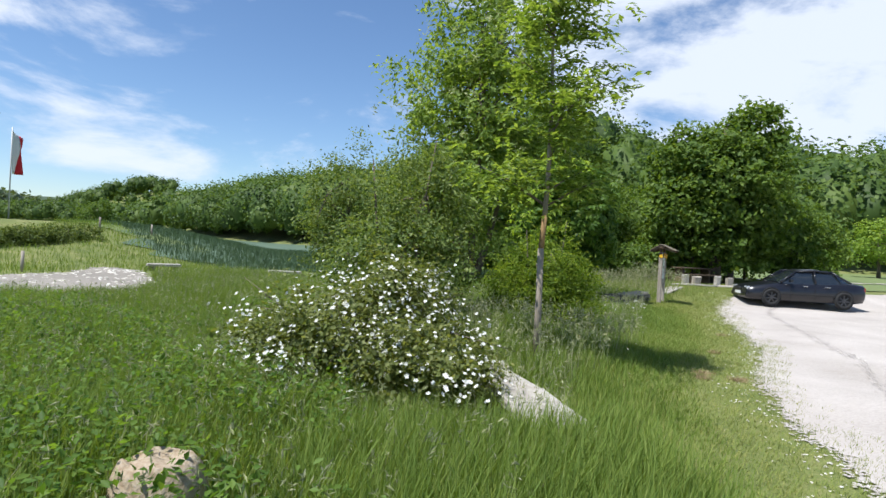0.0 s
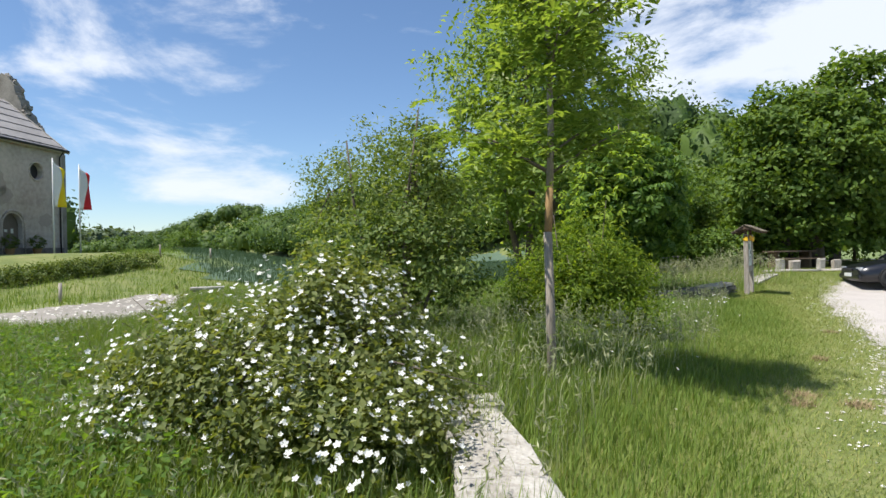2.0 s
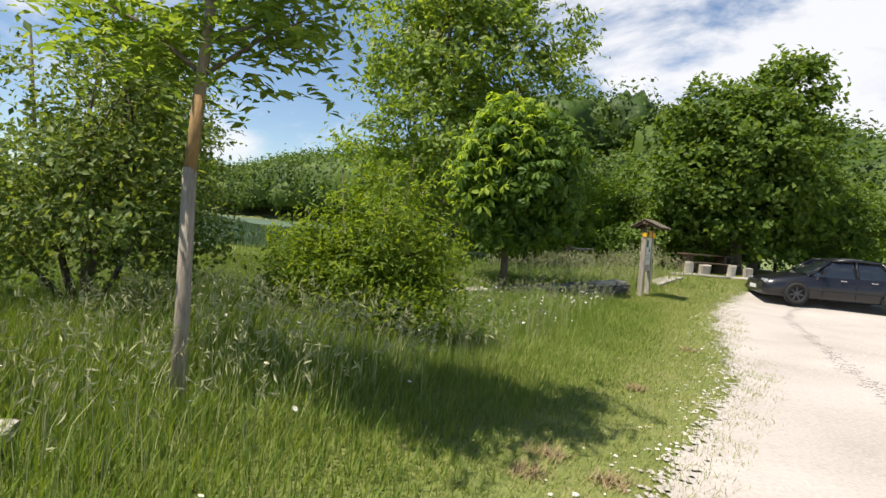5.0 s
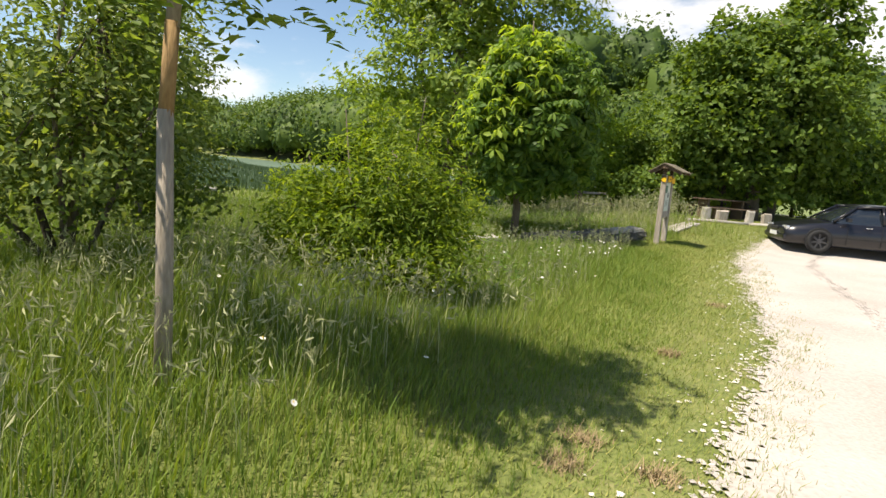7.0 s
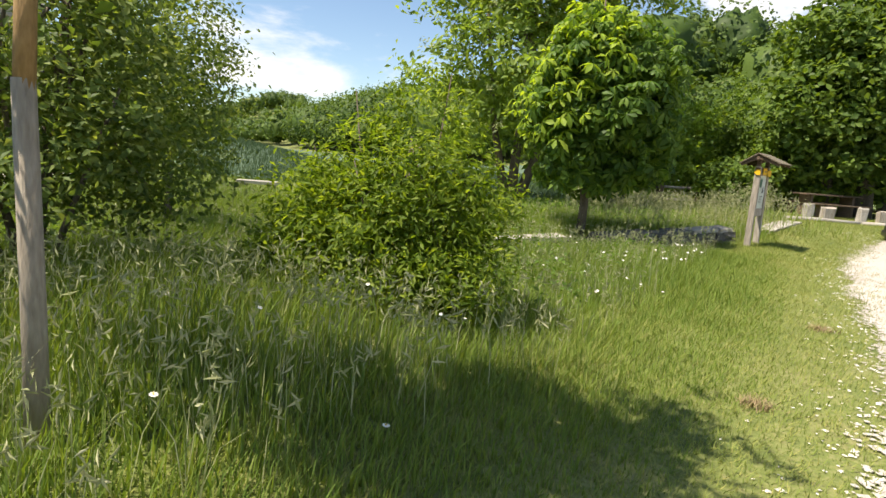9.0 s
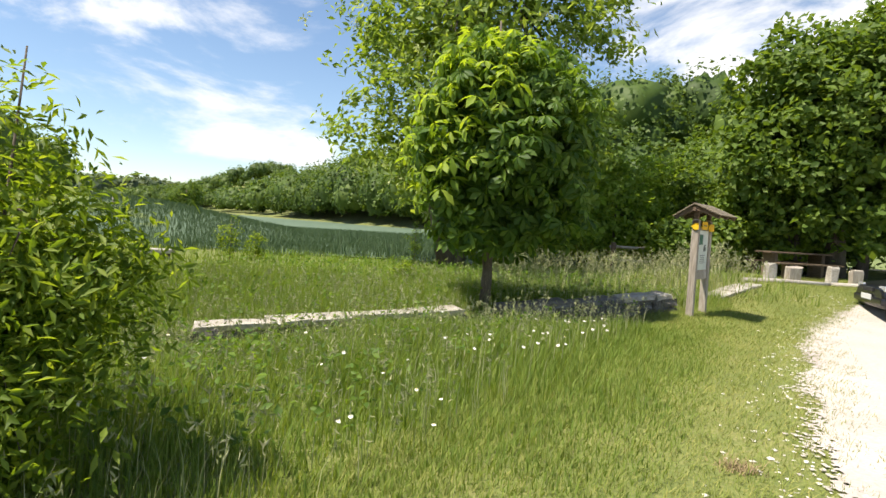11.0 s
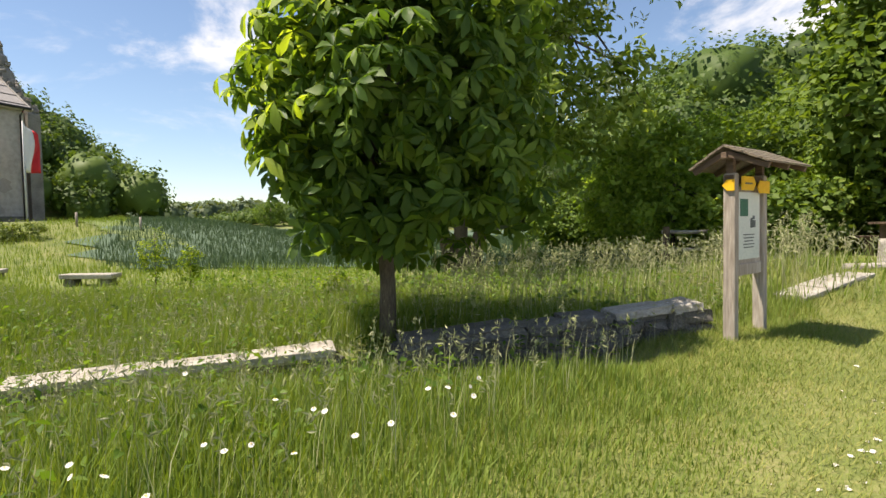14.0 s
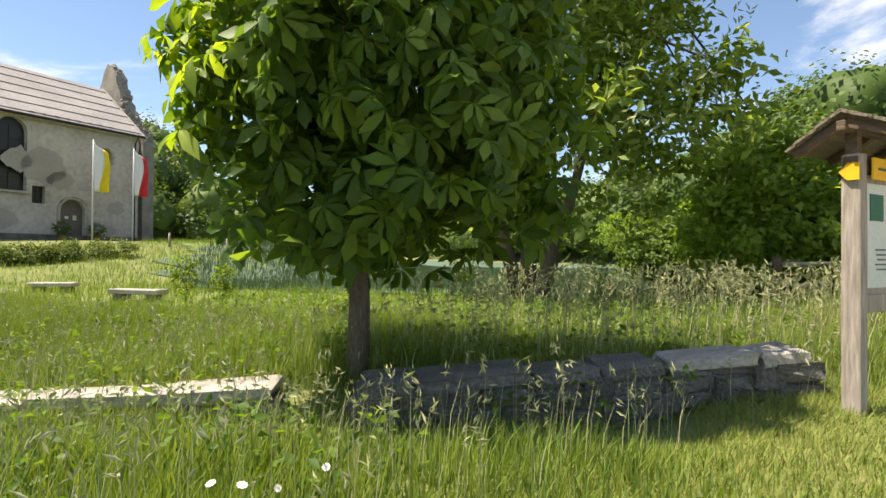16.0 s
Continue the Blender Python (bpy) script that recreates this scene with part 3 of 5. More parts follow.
tree("apple_tree", "low bushy apple tree with many stems and an airy crown", (-3.3, 7.8), [(0, 0, -0.118), (0.0472, 0, 0.531), (0.201, 0.0944, 1.59), (0.295, 0.0944, 2.71)], 0.06,
     [(0.0, 0.0, 1.367, 1.346, 1.349, 0.761), (-0.779, 0.0, 1.221, 0.623, 0.673, 0.558), (0.66, 0.112, 1.118, 0.484, 0.522, 0.507), (0.156, 0.0, 2.03, 0.986, 1.007, 0.761), (-0.571, 0.112, 2.434, 0.467, 0.504, 0.609), (0.415, 0.0, 2.786, 0.415, 0.426, 0.66), (-0.104, 0.112, 3.044, 0.29, 0.314, 0.507), (0.779, 0.0, 2.331, 0.312, 0.336, 0.406), (0.088, 1.425, 1.72, 0.836, 0.855, 1.032), (0.0, 1.615, 2.838, 0.616, 0.665, 0.946)],
     480, 50, 0.15, (0.076, 0.04), (M_BARK, M_APPLE), 31, limbs=22, shell=0.3,
     extra_trunks=(([(0.0236, 0, 0), (-0.236, 0.0472, 0.708), (-0.59, 0.0944, 1.89), (-0.708, 0.118, 3.07)], 0.045), ([(0, 0, 0), (0.33, -0.0944, 0.59), (0.826, -0.0944, 1.77)], 0.045), ([(0, 0.059, 0), (-0.0944, 0.295, 0.826), (-0.177, 0.472, 2.24)], 0.04), ([(0, 0, 0), (0.0944, -0.201, 0.708), (0.118, -0.413, 1.89), (0.354, -0.354, 3.42)], 0.035), ([(0, 0, 0.118), (-0.472, -0.118, 0.708), (-1.12, -0.118, 1.42)], 0.035)))
tree("apple_tree", "airy apple tree standing behind the bushy one", (-4.5, 12.2), [(0, 0, -0.1), (0.05, 0, 0.9), (0.1, 0.05, 2.2), (0.0, 0.1, 3.4)], 0.07,
     [(0, 0, 2.0, 1.15, 1.15, 1.0), (0.3, 0, 3.1, 0.8, 0.8, 0.9), (-0.5, 0.1, 3.0, 0.7, 0.7, 0.9), (0.1, 0, 4.0, 0.4, 0.4, 0.6)],
     240, 46, 0.16, (0.08, 0.042), (M_BARK, M_APPLE), 36, limbs=14, shell=0.3)
tree("willow_bush", "yellow-green willow bush with upright shoots", (-0.45, 8.75), [(0, 0, -0.06), (0.036, 0, 0.54), (0.12, 0, 1.62)], 0.03,
     [(0.0, 0.0, 0.756, 0.847, 0.847, 0.591), (0.149, 0.0, 1.2, 0.598, 0.598, 0.542), (0.419, 0.05, 1.553, 0.239, 0.239, 0.542), (-0.378, 0.0, 1.461, 0.259, 0.259, 0.493), (-0.05, 0.1, 1.688, 0.179, 0.179, 0.443), (-0.797, 0.0, 0.954, 0.398, 0.448, 0.493), (0.797, 0.1, 0.954, 0.378, 0.398, 0.414), (-0.647, -0.299, 0.504, 0.498, 0.498, 0.393), (0.598, -0.348, 0.504, 0.498, 0.498, 0.393), (-0.697, 0.1, 1.243, 0.199, 0.199, 0.393), (0.747, 0.1, 1.243, 0.179, 0.199, 0.345), (-0.246, -0.328, 0.27, 1.025, 0.779, 0.317), (-0.738, -0.41, 0.36, 0.574, 0.492, 0.37), (0.41, -0.492, 0.315, 0.574, 0.41, 0.352)],
     800, 40, 0.12, (0.085, 0.027), (M_BARK, M_WILLOW), 32, limbs=26, shell=0.3, category="bush",
     extra_trunks=(([(0, 0, 0), (0.264, 0.0845, 0.634), (0.444, 0.0845, 2.22)], 0.02), ([(0, 0, 0), (-0.264, 0.0845, 0.634), (-0.422, 0, 2.01)], 0.02), ([(0, 0, 0), (-0.127, -0.264, 0.528), (-0.317, -0.422, 1.37)], 0.02), ([(0, 0, 0), (0.37, -0.264, 0.475), (0.739, -0.317, 1.27)], 0.018), ([(0, 0, 0), (-0.422, 0, 0.528), (-0.792, 0, 1.48)], 0.018)))
t_ash = tree("ash_tree", "tall ash tree with a loose light-green crown in the meadow", (1.7, 27.5), [(0, 0, -0.1), (0.1, 0, 2.5), (0.3, 0, 6), (0.2, 0, 10), (0, 0, 13.5)], 0.2,
     [(0.6, 0, 5.0, 4.6, 4.2, 3.2), (0.9, 0, 8.6, 5.0, 4.4, 3.3), (0.6, 0, 12.0, 4.0, 3.6, 3.0), (0.3, 0, 14.4, 2.3, 2.2, 1.9), (-2.6, 0, 4.2, 2.0, 2.0, 1.6), (4.0, 0, 4.6, 1.8, 1.8, 1.6)],
     580, 46, 0.36, (0.31, 0.14), (M_BARK, M_ASH), 33, limbs=26, shell=0.45,
     extra_trunks=(([(0.3, 0, 0), (1.2, 0.2, 3), (2.4, 0.3, 8)], 0.2), ([(-0.2, 0, 0), (-0.9, -0.2, 3), (-1.6, 0, 8)], 0.18)))
r = rng_of(35)
sp, so, _ = crown_points(r, [(0.6, 0, 5.0, 4.6, 4.2, 3.2), (0.9, 0, 8.6, 5.0, 4.4, 3.3), (0.6, 0, 12.0, 4.0, 3.6, 3.0), (0.3, 0, 14.4, 2.3, 2.2, 1.9)], 170, 14, 0.16, 0.8)
part("seed_foliage", leaf_mesh("seed_foliage", sp, so, 0.22, 0.07, r), M_SEED, t_ash, "pale hanging seed clusters")["kind"] = "stuff"
tree("large_tree", "large dense broad-crowned tree beside the parking area", (14.2, 25.5), [(0, 0, -0.1), (0, 0, 2), (0.1, 0, 5), (0.2, 0, 8)], 0.3,
     [(0, 0, 4.9, 3.1, 3.0, 2.7), (-1.9, 0.3, 6.6, 1.5, 1.5, 1.5), (1.7, 0, 7.6, 1.6, 1.5, 1.8), (0.2, 0.2, 6.9, 1.5, 1.5, 1.5), (2.9, 0, 5.6, 1.0, 1.1, 1.2), (-2.9, 0, 4.9, 0.9, 1.0, 1.1), (-1.9, 0, 3.3, 2.0, 2.0, 1.8), (2.0, 0, 3.4, 1.9, 2, 1.9), (0, 0, 2.4, 2.6, 2.4, 1.5)],
     900, 46, 0.27, (0.26, 0.17), (M_BARK, M_MAPLE), 34, limbs=14, shell=0.62, extra_trunks=(([(1, 0.3, 0), (1.2, 0.3, 2), (1.6, 0.2, 5)], 0.2), ([(-1, 0.4, 0), (-1.2, 0.4, 2), (-1.5, 0.2, 5)], 0.2)))
for k, (x, y, h, rr, mt, lab) in enumerate([(8.0, 29.2, 4.1, 2.1, M_HAZEL, "bright green hazel bush behind the wooden fence"), (12.8, 26.8, 3.4, 1.9, M_HAZEL, "leafy hazel bush beside the dark trees"), (11.9, 30.4, 4.6, 2.4, M_MAPLE, "dark green bush in the shade of the trees"), (7.6, 33.2, 3.4, 2.2, M_HAZEL, "loose green bush at the field's edge"),
                                             (14.9, 27.7, 4.2, 2.2, M_MAPLE, "dark thicket under the large tree"), (20.0, 26.8, 4.4, 2.4, M_MAPLE, "dark thicket beside the large tree"), (19.4, 30.4, 6.0, 3.0, M_MAPLE, "shady maple behind the large tree"), (14.5, 32.7, 6.5, 3.0, M_MAPLE, "shady tree at the wood's edge"), (5.3, 36.8, 3.0, 2.0, M_MAPLE, "round bush beside the wheat field"), (9.8, 25.7, 1.7, 1.0, M_MAPLE, "small dark bush beside the fence")]):
    tree("bush", lab, (x, y), [(0, 0, -0.1), (0, 0, h * 0.3), (0.05, 0, h * 0.75)], 0.07,
         [(0, 0, h * 0.45, rr, rr, h * 0.45), (0.4 * rr, 0, h * 0.7, rr * 0.6, rr * 0.6, h * 0.32), (-0.5 * rr, 0.1, h * 0.62, rr * 0.55, rr * 0.55, h * 0.3)],
         260, 42, 0.22, (0.2, 0.12), (M_BARK, mt), 50 + k, limbs=8, shell=0.55, category="bush")
for k, (x, y, h, rr, mt, lab) in enumerate([(29.8, 36.1, 3.6, 1.4, M_HAZEL, "small bright round tree in the hay field"), (-53.9, 122.2, 7, 3.2, M_MAPLE, "single tree standing at the wheat field"), (-2.0, 104.5, 8, 4, M_HAZEL, "light green tree at the forest's edge"), (47.2, 49.0, 6, 2.6, M_HAZEL, "light green tree at the field's edge"), (52.8, 42.5, 5, 2.2, M_HAZEL, "young tree at the field's edge")]):
    tree("field_tree", lab, (x, y), [(0, 0, -0.1), (0, 0, h * 0.35), (0.05, 0, h * 0.8)], 0.1 + h * 0.012,
         [(0, 0, h * 0.62, rr, rr, h * 0.38), (0.3 * rr, 0, h * 0.78, rr * 0.6, rr * 0.6, h * 0.22)], 130, 34, 0.2 + h * 0.02, (0.1 + h * 0.03, 0.07 + h * 0.02), (M_BARK, mt), 80 + k, limbs=6, shell=0.5)

# horse chestnut with large palmate leaves
CH = (2.72, 16.72)
t_ch = thing("chestnut_tree", "young horse chestnut with large palmate leaves behind the wall", "tree", (*CH, float(height(*CH))))
part("trunk", tube(bmesh.new(), [(0, 0, -0.1), (0.02, 0, 0.7), (-0.02, 0.0, 1.3), (0.05, 0.02, 2.4), (0.05, 0, 3.6), (0, 0, 5.2)], [0.11, 0.092, 0.085, 0.07, 0.05, 0.015], 12), M_BARK, t_ch)


def palmate(name, r, c, out, size, leaflets=7):
    """Hand-shaped leaves: leaflets spread round a stalk's end, hanging outwards."""
    n = len(c)
    o = unit(out)
    nr = unit(o * 0.65 + [0, 0, 0.7] + r.normal(size=(n, 3)) * 0.5)
    e1 = unit(np.cross(nr, r.normal(size=(n, 3))))
    e2 = np.cross(nr, e1)
    V, F = [], []
    S = size * r.uniform(0.7, 1.25, (n, 1))
    for k in range(leaflets):
        a = (k - (leaflets - 1) / 2) * (4.9 / (leaflets - 1))
        d = e1 * math.cos(a) + e2 * math.sin(a)
        s = np.cross(nr, d)
        l = S * (1.0 - 0.09 * abs(k - (leaflets - 1) / 2))
        droop = r.uniform(0.35, 1.0, (n, 1))
        def at(u, v, up=0.0):
            return c + d * l * u + s * l * v - nr * l * (droop * u * u) + nr * l * up
        V.append(np.stack([at(0.04, 0), at(0.42, 0.14, 0.05), at(0.76, 0.235, 0.07), at(1.0, 0.0), at(0.76, -0.235, 0.07), at(0.42, -0.14, 0.05), at(0.7, 0)], 1))
    V = np.stack(V, 1).reshape(-1, 3)
    i = np.arange(n * leaflets)[:, None] * 7
    F = np.concatenate([i + [0, 1, 6], i + [1, 2, 6], i + [2, 3, 6], i + [3, 4, 6], i + [4, 5, 6], i + [5, 0, 6]], 1).reshape(-1, 3)
    return mesh_np(name, V, F)


r = rng_of(41)
n = 2000
d = unit(r.normal(size=(n, 3)))
q = r.uniform(0.3, 1.0, (n, 1)) ** 0.5
env = np.array([1.72, 1.72, 2.1]) * (1 + 0.10 * np.sin(d[:, 0:1] * 5 + 1) * np.cos(d[:, 2:3] * 4) + 0.08 * np.sin(d[:, 1:2] * 9))
c = np.array([0.3, 0.0, 2.9]) + d * q * env * np.where(d[:, 2:3] > 0, 1, [[1.0, 1.0, 0.95]])
part("crown", palmate("crown", r, c, d, 0.22, 7), M_CHEST, t_ch)
# young shoots on the sun side; their bright colour also paints sunlit leaves
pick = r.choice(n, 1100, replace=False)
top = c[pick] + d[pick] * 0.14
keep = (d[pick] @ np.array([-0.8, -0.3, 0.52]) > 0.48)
part("young_sunlit_foliage", palmate("young_sunlit_foliage", r, top[keep], d[pick][keep] + [0, 0, 0.3], 0.22, 5), M_CHESTNEWLIT, t_ch, "bright yellow-green leaves, young shoots and painted sunlit side")["kind"] = "stuff"
for k in range(16):
    g = c[r.integers(n)] * 0.92
    lo = Vector((0.03, 0, 1.3 + 3.2 * k / 16))
    part("branch", tube(bmesh.new(), [lo, (lo + Vector(g)) / 2 + Vector((0, 0, 0.1)), Vector(g)], [0.03, 0.02, 0.006], 6), M_BARK, t_ch)

# wild rose covered with white flowers
ROSE = (-4.15, 4.55)
t_rose = thing("rose_bush", "sprawling wild rose bush covered with white flowers", "bush", (*ROSE, float(height(*ROSE))))
r = rng_of(51)
blobs = [(0, 0, 0.5, 1.5, 1.1, 0.75), (0.4, 0.15, 0.95, 0.85, 0.75, 0.62), (-0.7, -0.2, 0.4, 0.9, 0.85, 0.5), (0.85, -0.75, 0.4, 0.65, 0.7, 0.45), (0.5, 0.4, 1.15, 0.5, 0.5, 0.45), (0.95, -1.35, 0.3, 0.5, 0.7, 0.4), (0.3, -1.0, 0.4, 0.7, 0.6, 0.4)]
pts, out, cc = crown_points(r, blobs, 680, 46, 0.12, 0.35)
ok = pts[:, 2] > 0.02
part("crown", leaf_mesh("crown", pts[ok], out[ok], 0.065, 0.04, r), M_ROSE, t_rose)
fp, fo, _ = crown_points(r, blobs, 520, 5, 0.1, 0.93)
ok = (fp[:, 2] > 0.25)
fp, fo = fp[ok], unit(fo[ok] + [0, -0.4, 0.5])


def flowers(name, c, nr, size, petals, r):
    """Open flowers: a ring of petals each."""
    n = len(c)
    nr = unit(nr)
    e1 = unit(np.cross(nr, r.normal(size=(n, 3))))
    e2 = np.cross(nr, e1)
    S = size * r.uniform(0.75, 1.2, (n, 1))
    V = []
    for k in range(petals):
        a = k * math.tau / petals
        d = e1 * math.cos(a) + e2 * math.sin(a)
        s = np.cross(nr, d)
        V.append(np.stack([c, c + d * S * 0.6 + s * S * 0.36 + nr * S * 0.15, c + d * S + nr * S * 0.22, c + d * S * 0.6 - s * S * 0.36 + nr * S * 0.15], 1))
    V = np.stack(V, 1).reshape(-1, 3)
    i = np.arange(n * petals)[:, None] * 4
    return mesh_np(name, V, np.concatenate([i + [0, 1, 2], i + [0, 2, 3]], 1).reshape(-1, 3))


part("blossoms", flowers("blossoms", fp, fo, 0.025, 5, r), M_PETAL, t_rose, "white five-petalled blossoms")
for k in range(22):
    a, L = k * 2.4, r.uniform(0.8, 1.7)
    b = r.normal(size=2) * 0.3
    part("cane", tube(bmesh.new(), [(b[0], b[1], 0), (b[0] + math.cos(a) * L * 0.4, b[1] + math.sin(a) * L * 0.35, 0.75), (b[0] + math.cos(a) * L, b[1] + math.sin(a) * L * 0.7, r.uniform(0.4, 1.25))], [0.012, 0.009, 0.003], 5), M_BARK, t_rose)


# ---- walls of the old foundation ----
def stone_mesh(name, sx, sy, sz, seed, rough=0.12):
    """One rough-hewn stone: a worn, uneven block."""
    r = random.Random(seed)
    bm = bmesh.new()
    bmesh.ops.create_cube(bm, size=1.0, matrix=Matrix.Diagonal((sx, sy, sz, 1)))
    bmesh.ops.bevel(bm, geom=list(bm.edges), offset=min(sx, sy, sz) * 0.16, segments=1, affect="EDGES")
    for v in bm.verts:
        v.co += Vector((r.uniform(-1, 1), r.uniform(-1, 1), r.uniform(-1, 1))) * rough * min(sx, sy, sz)
    me = bpy.data.meshes.new(name)
    bm.to_mesh(me)
    bm.free()
    return me


def stone_wall(label, a, b, top, thick, hgt, seed, cap=M_STONE):
    """A low ruined wall between two places: core, face stones and broad flat capstones."""
    a, b = Vector(a), Vector(b)
    L = (b - a).length
    t = thing("stone_wall", label, "wall", (a.x, a.y, top[0] - hgt), math.degrees(math.atan2(b.y - a.y, b.x - a.x)))
    t.matrix_basis = t.matrix_basis @ Matrix.Rotation(-math.asin((top[1] - top[0]) / L), 4, "Y")
    r = random.Random(seed)
    part("core", boxed(L - 0.06, thick - 0.1, hgt - 0.08, 0.02, (L / 2, 0, (hgt - 0.08) / 2)), M_MORTAR, t)
    # face stones: dark mossy stone, deepened further to paint the shaded front
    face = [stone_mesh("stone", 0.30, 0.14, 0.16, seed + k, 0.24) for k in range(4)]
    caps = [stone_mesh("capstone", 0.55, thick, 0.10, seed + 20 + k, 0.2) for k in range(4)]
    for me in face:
        me.materials.append(M_STONEDARKSHADE)
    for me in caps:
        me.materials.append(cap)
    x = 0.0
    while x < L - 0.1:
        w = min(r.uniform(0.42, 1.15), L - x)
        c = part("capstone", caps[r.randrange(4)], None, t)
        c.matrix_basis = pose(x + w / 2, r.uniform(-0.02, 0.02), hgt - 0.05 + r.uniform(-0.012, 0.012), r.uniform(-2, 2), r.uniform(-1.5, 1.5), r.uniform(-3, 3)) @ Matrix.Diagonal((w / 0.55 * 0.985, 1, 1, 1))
        x += w
    rows = int((hgt - 0.1) / 0.15) + 1
    for k in range(rows):
        z = hgt - 0.18 - k * 0.15
        for side in (-1, 1):
            x = r.uniform(-0.1, 0.0)
            while x < L - 0.1:
                w = r.uniform(0.2, 0.42)
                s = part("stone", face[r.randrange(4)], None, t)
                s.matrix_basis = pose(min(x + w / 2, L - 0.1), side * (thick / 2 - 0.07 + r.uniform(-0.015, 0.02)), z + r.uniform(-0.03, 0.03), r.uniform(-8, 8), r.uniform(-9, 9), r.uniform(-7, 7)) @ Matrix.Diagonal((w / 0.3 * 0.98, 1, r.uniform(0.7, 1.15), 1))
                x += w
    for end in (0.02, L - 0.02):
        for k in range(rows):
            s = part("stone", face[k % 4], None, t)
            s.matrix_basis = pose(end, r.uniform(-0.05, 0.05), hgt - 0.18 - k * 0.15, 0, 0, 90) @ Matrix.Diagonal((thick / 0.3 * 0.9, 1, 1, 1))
    return t


stone_wall("low ruined limestone wall with flat pale capstones in the grass", (-1.6, 14.4), (2.3, 16.2), (-0.14, 0.1), 0.5, 0.62, 100)
# dark capstones paint the chestnut's cast shade, ending where the wall turns sunlit
stone_wall("low ruined limestone wall, dark capstones standing in for chestnut shade", (3.05, 16.3), (5.25, 17.2), (0.17, 0.34), 0.62, 0.9, 200, M_STONEDARKSHADE)
stone_wall("low end of the ruined wall, pale in the sun", (5.28, 17.22), (6.3, 17.6), (0.36, 0.44), 0.5, 0.5, 250)
stone_wall("short sunken wall end beyond the notice board", (7.9, 19.3), (9.4, 20.6), (0.3, 0.52), 0.45, 0.4, 280)
stone_wall("low wall end of flat stones beside the rose bush", (-2.33, 2.1), (-2.53, 4.95), (0.25, 0.25), 0.58, 0.45, 300)

# two stone slabs in the meadow
for k, (x, y, rz) in enumerate([(-12.4, 24.7, 20), (-7.1, 23.1, 12)]):
    z = float(height(x, y))
    t = thing("stone_slab", "low flat stone slab lying on two blocks in the meadow", "bench", (x, y, z), rz, group="stone slabs in the meadow")
    me = stone_mesh("slab", 1.35, 0.5, 0.12, 400 + k, 0.1)
    part("slab", me, M_STONE, t).location = (0, 0, 0.25)
    for sx in (-0.45, 0.45):
        part("block", stone_mesh("block", 0.25, 0.4, 0.24, 410 + k), M_STONEDARKSHADE, t).location = (sx, 0, 0.09)

# boulder by the starting place
bm = bmesh.new()
bmesh.ops.create_icosphere(bm, subdivisions=4, radius=0.32)
for v in bm.verts:
    n = noise.noise(v.co * 3.1) * 0.06 + noise.noise(v.co * 9.0) * 0.018
    v.co = v.co * (1 + n) * 1.0
    v.co.z = min(v.co.z, 0.2 + 0.06 * noise.noise(v.co * 5)) * 1.35
    v.co.x *= 0.92
    v.co.y *= 0.85
for f in bm.faces:
    f.smooth = True
boulder = part("boulder", bm, M_BOULDER)
boulder.location = (-5.37, 0.95, float(height(-5.37, 0.95)) + 0.14)
tagged(boulder, "brownish lichen-stained rounded boulder in the grass", "boulder")

# ---- notice board ----
ang = 53.0
board = thing("notice_board", "weathered wooden notice board with a small gable roof and faded map", "notice board", (6.53, 16.95, float(height(6.53, 16.95))), ang)
W = 0.78
for x in (0.0, W):
    bm = boxed(0.105, 0.13, 1.86, 0.018, (x, 0, 0.88))
    for v in bm.verts:
        v.co.x += 0.012 * math.sin(v.co.z * 4 + x * 3)
    part("post", bm, M_OLDWOOD, board)
panel = part("panel", boxed(W - 0.13, 0.04, 0.86, 0.004, (W / 2, -0.01, 1.24)), M_OLDWOOD, board)
part("lower_rail", boxed(W - 0.13, 0.09, 0.13, 0.01, (W / 2, 0, 0.76)), M_OLDWOOD, board)
part("upper_rail", boxed(W + 0.1, 0.1, 0.1, 0.01, (W / 2, 0, 1.74)), M_BROWNWOODSHADE, board)
part("map_sheet", boxed(0.56, 0.006, 0.74, 0.001, (W / 2, -0.036, 1.24)), M_PAPER, board, "faded pale green map sheet")
part("notice", boxed(0.2, 0.005, 0.19, 0.001, (0.24, -0.043, 1.44)), M_GREENSHEET, board, "dark green notice")
for k, (x, z, w, h) in enumerate([(0.44, 1.27, 0.05, 0.11), (0.51, 1.26, 0.07, 0.08), (0.5, 1.33, 0.05, 0.04)]):
    part("print", boxed(w, 0.004, h, 0.0, (x, -0.043, z)), M_INK, board, "small dark printed picture")
for k in range(5):
    part("text_bar", boxed(0.3 - 0.03 * (k % 3), 0.003, 0.012, 0.0, (0.37, -0.042, 1.14 - k * 0.035)), M_INK, board, "bar of small print")


def arrow_sign(name, x, y, z, rz, w, h):
    """A flat pointed trail sign."""
    bm = bmesh.new()
    prof = [(-w / 2, -h / 2), (w / 2 - h * 0.45, -h / 2), (w / 2, 0), (w / 2 - h * 0.45, h / 2), (-w / 2, h / 2)]
    a = [bm.verts.new((p[0], -0.006, p[1])) for p in prof]
    b = [bm.verts.new((p[0], 0.006, p[1])) for p in prof]
    bm.faces.new(a)
    bm.faces.new(b[::-1])
    for i in range(5):
        bm.faces.new((a[i], b[i], b[(i + 1) % 5], a[(i + 1) % 5]))
    bmesh.ops.recalc_face_normals(bm, faces=bm.faces)
    o = part(name, bm, M_SIGNYELLOW, board, "bright yellow trail sign")
    o.matrix_basis = pose(x, y, z, 0, 0, rz)
    bar = part("text_bar", boxed(w * 0.5, 0.004, h * 0.12, 0, (-0.02, -0.009, 0)), M_INK, o)
    return o


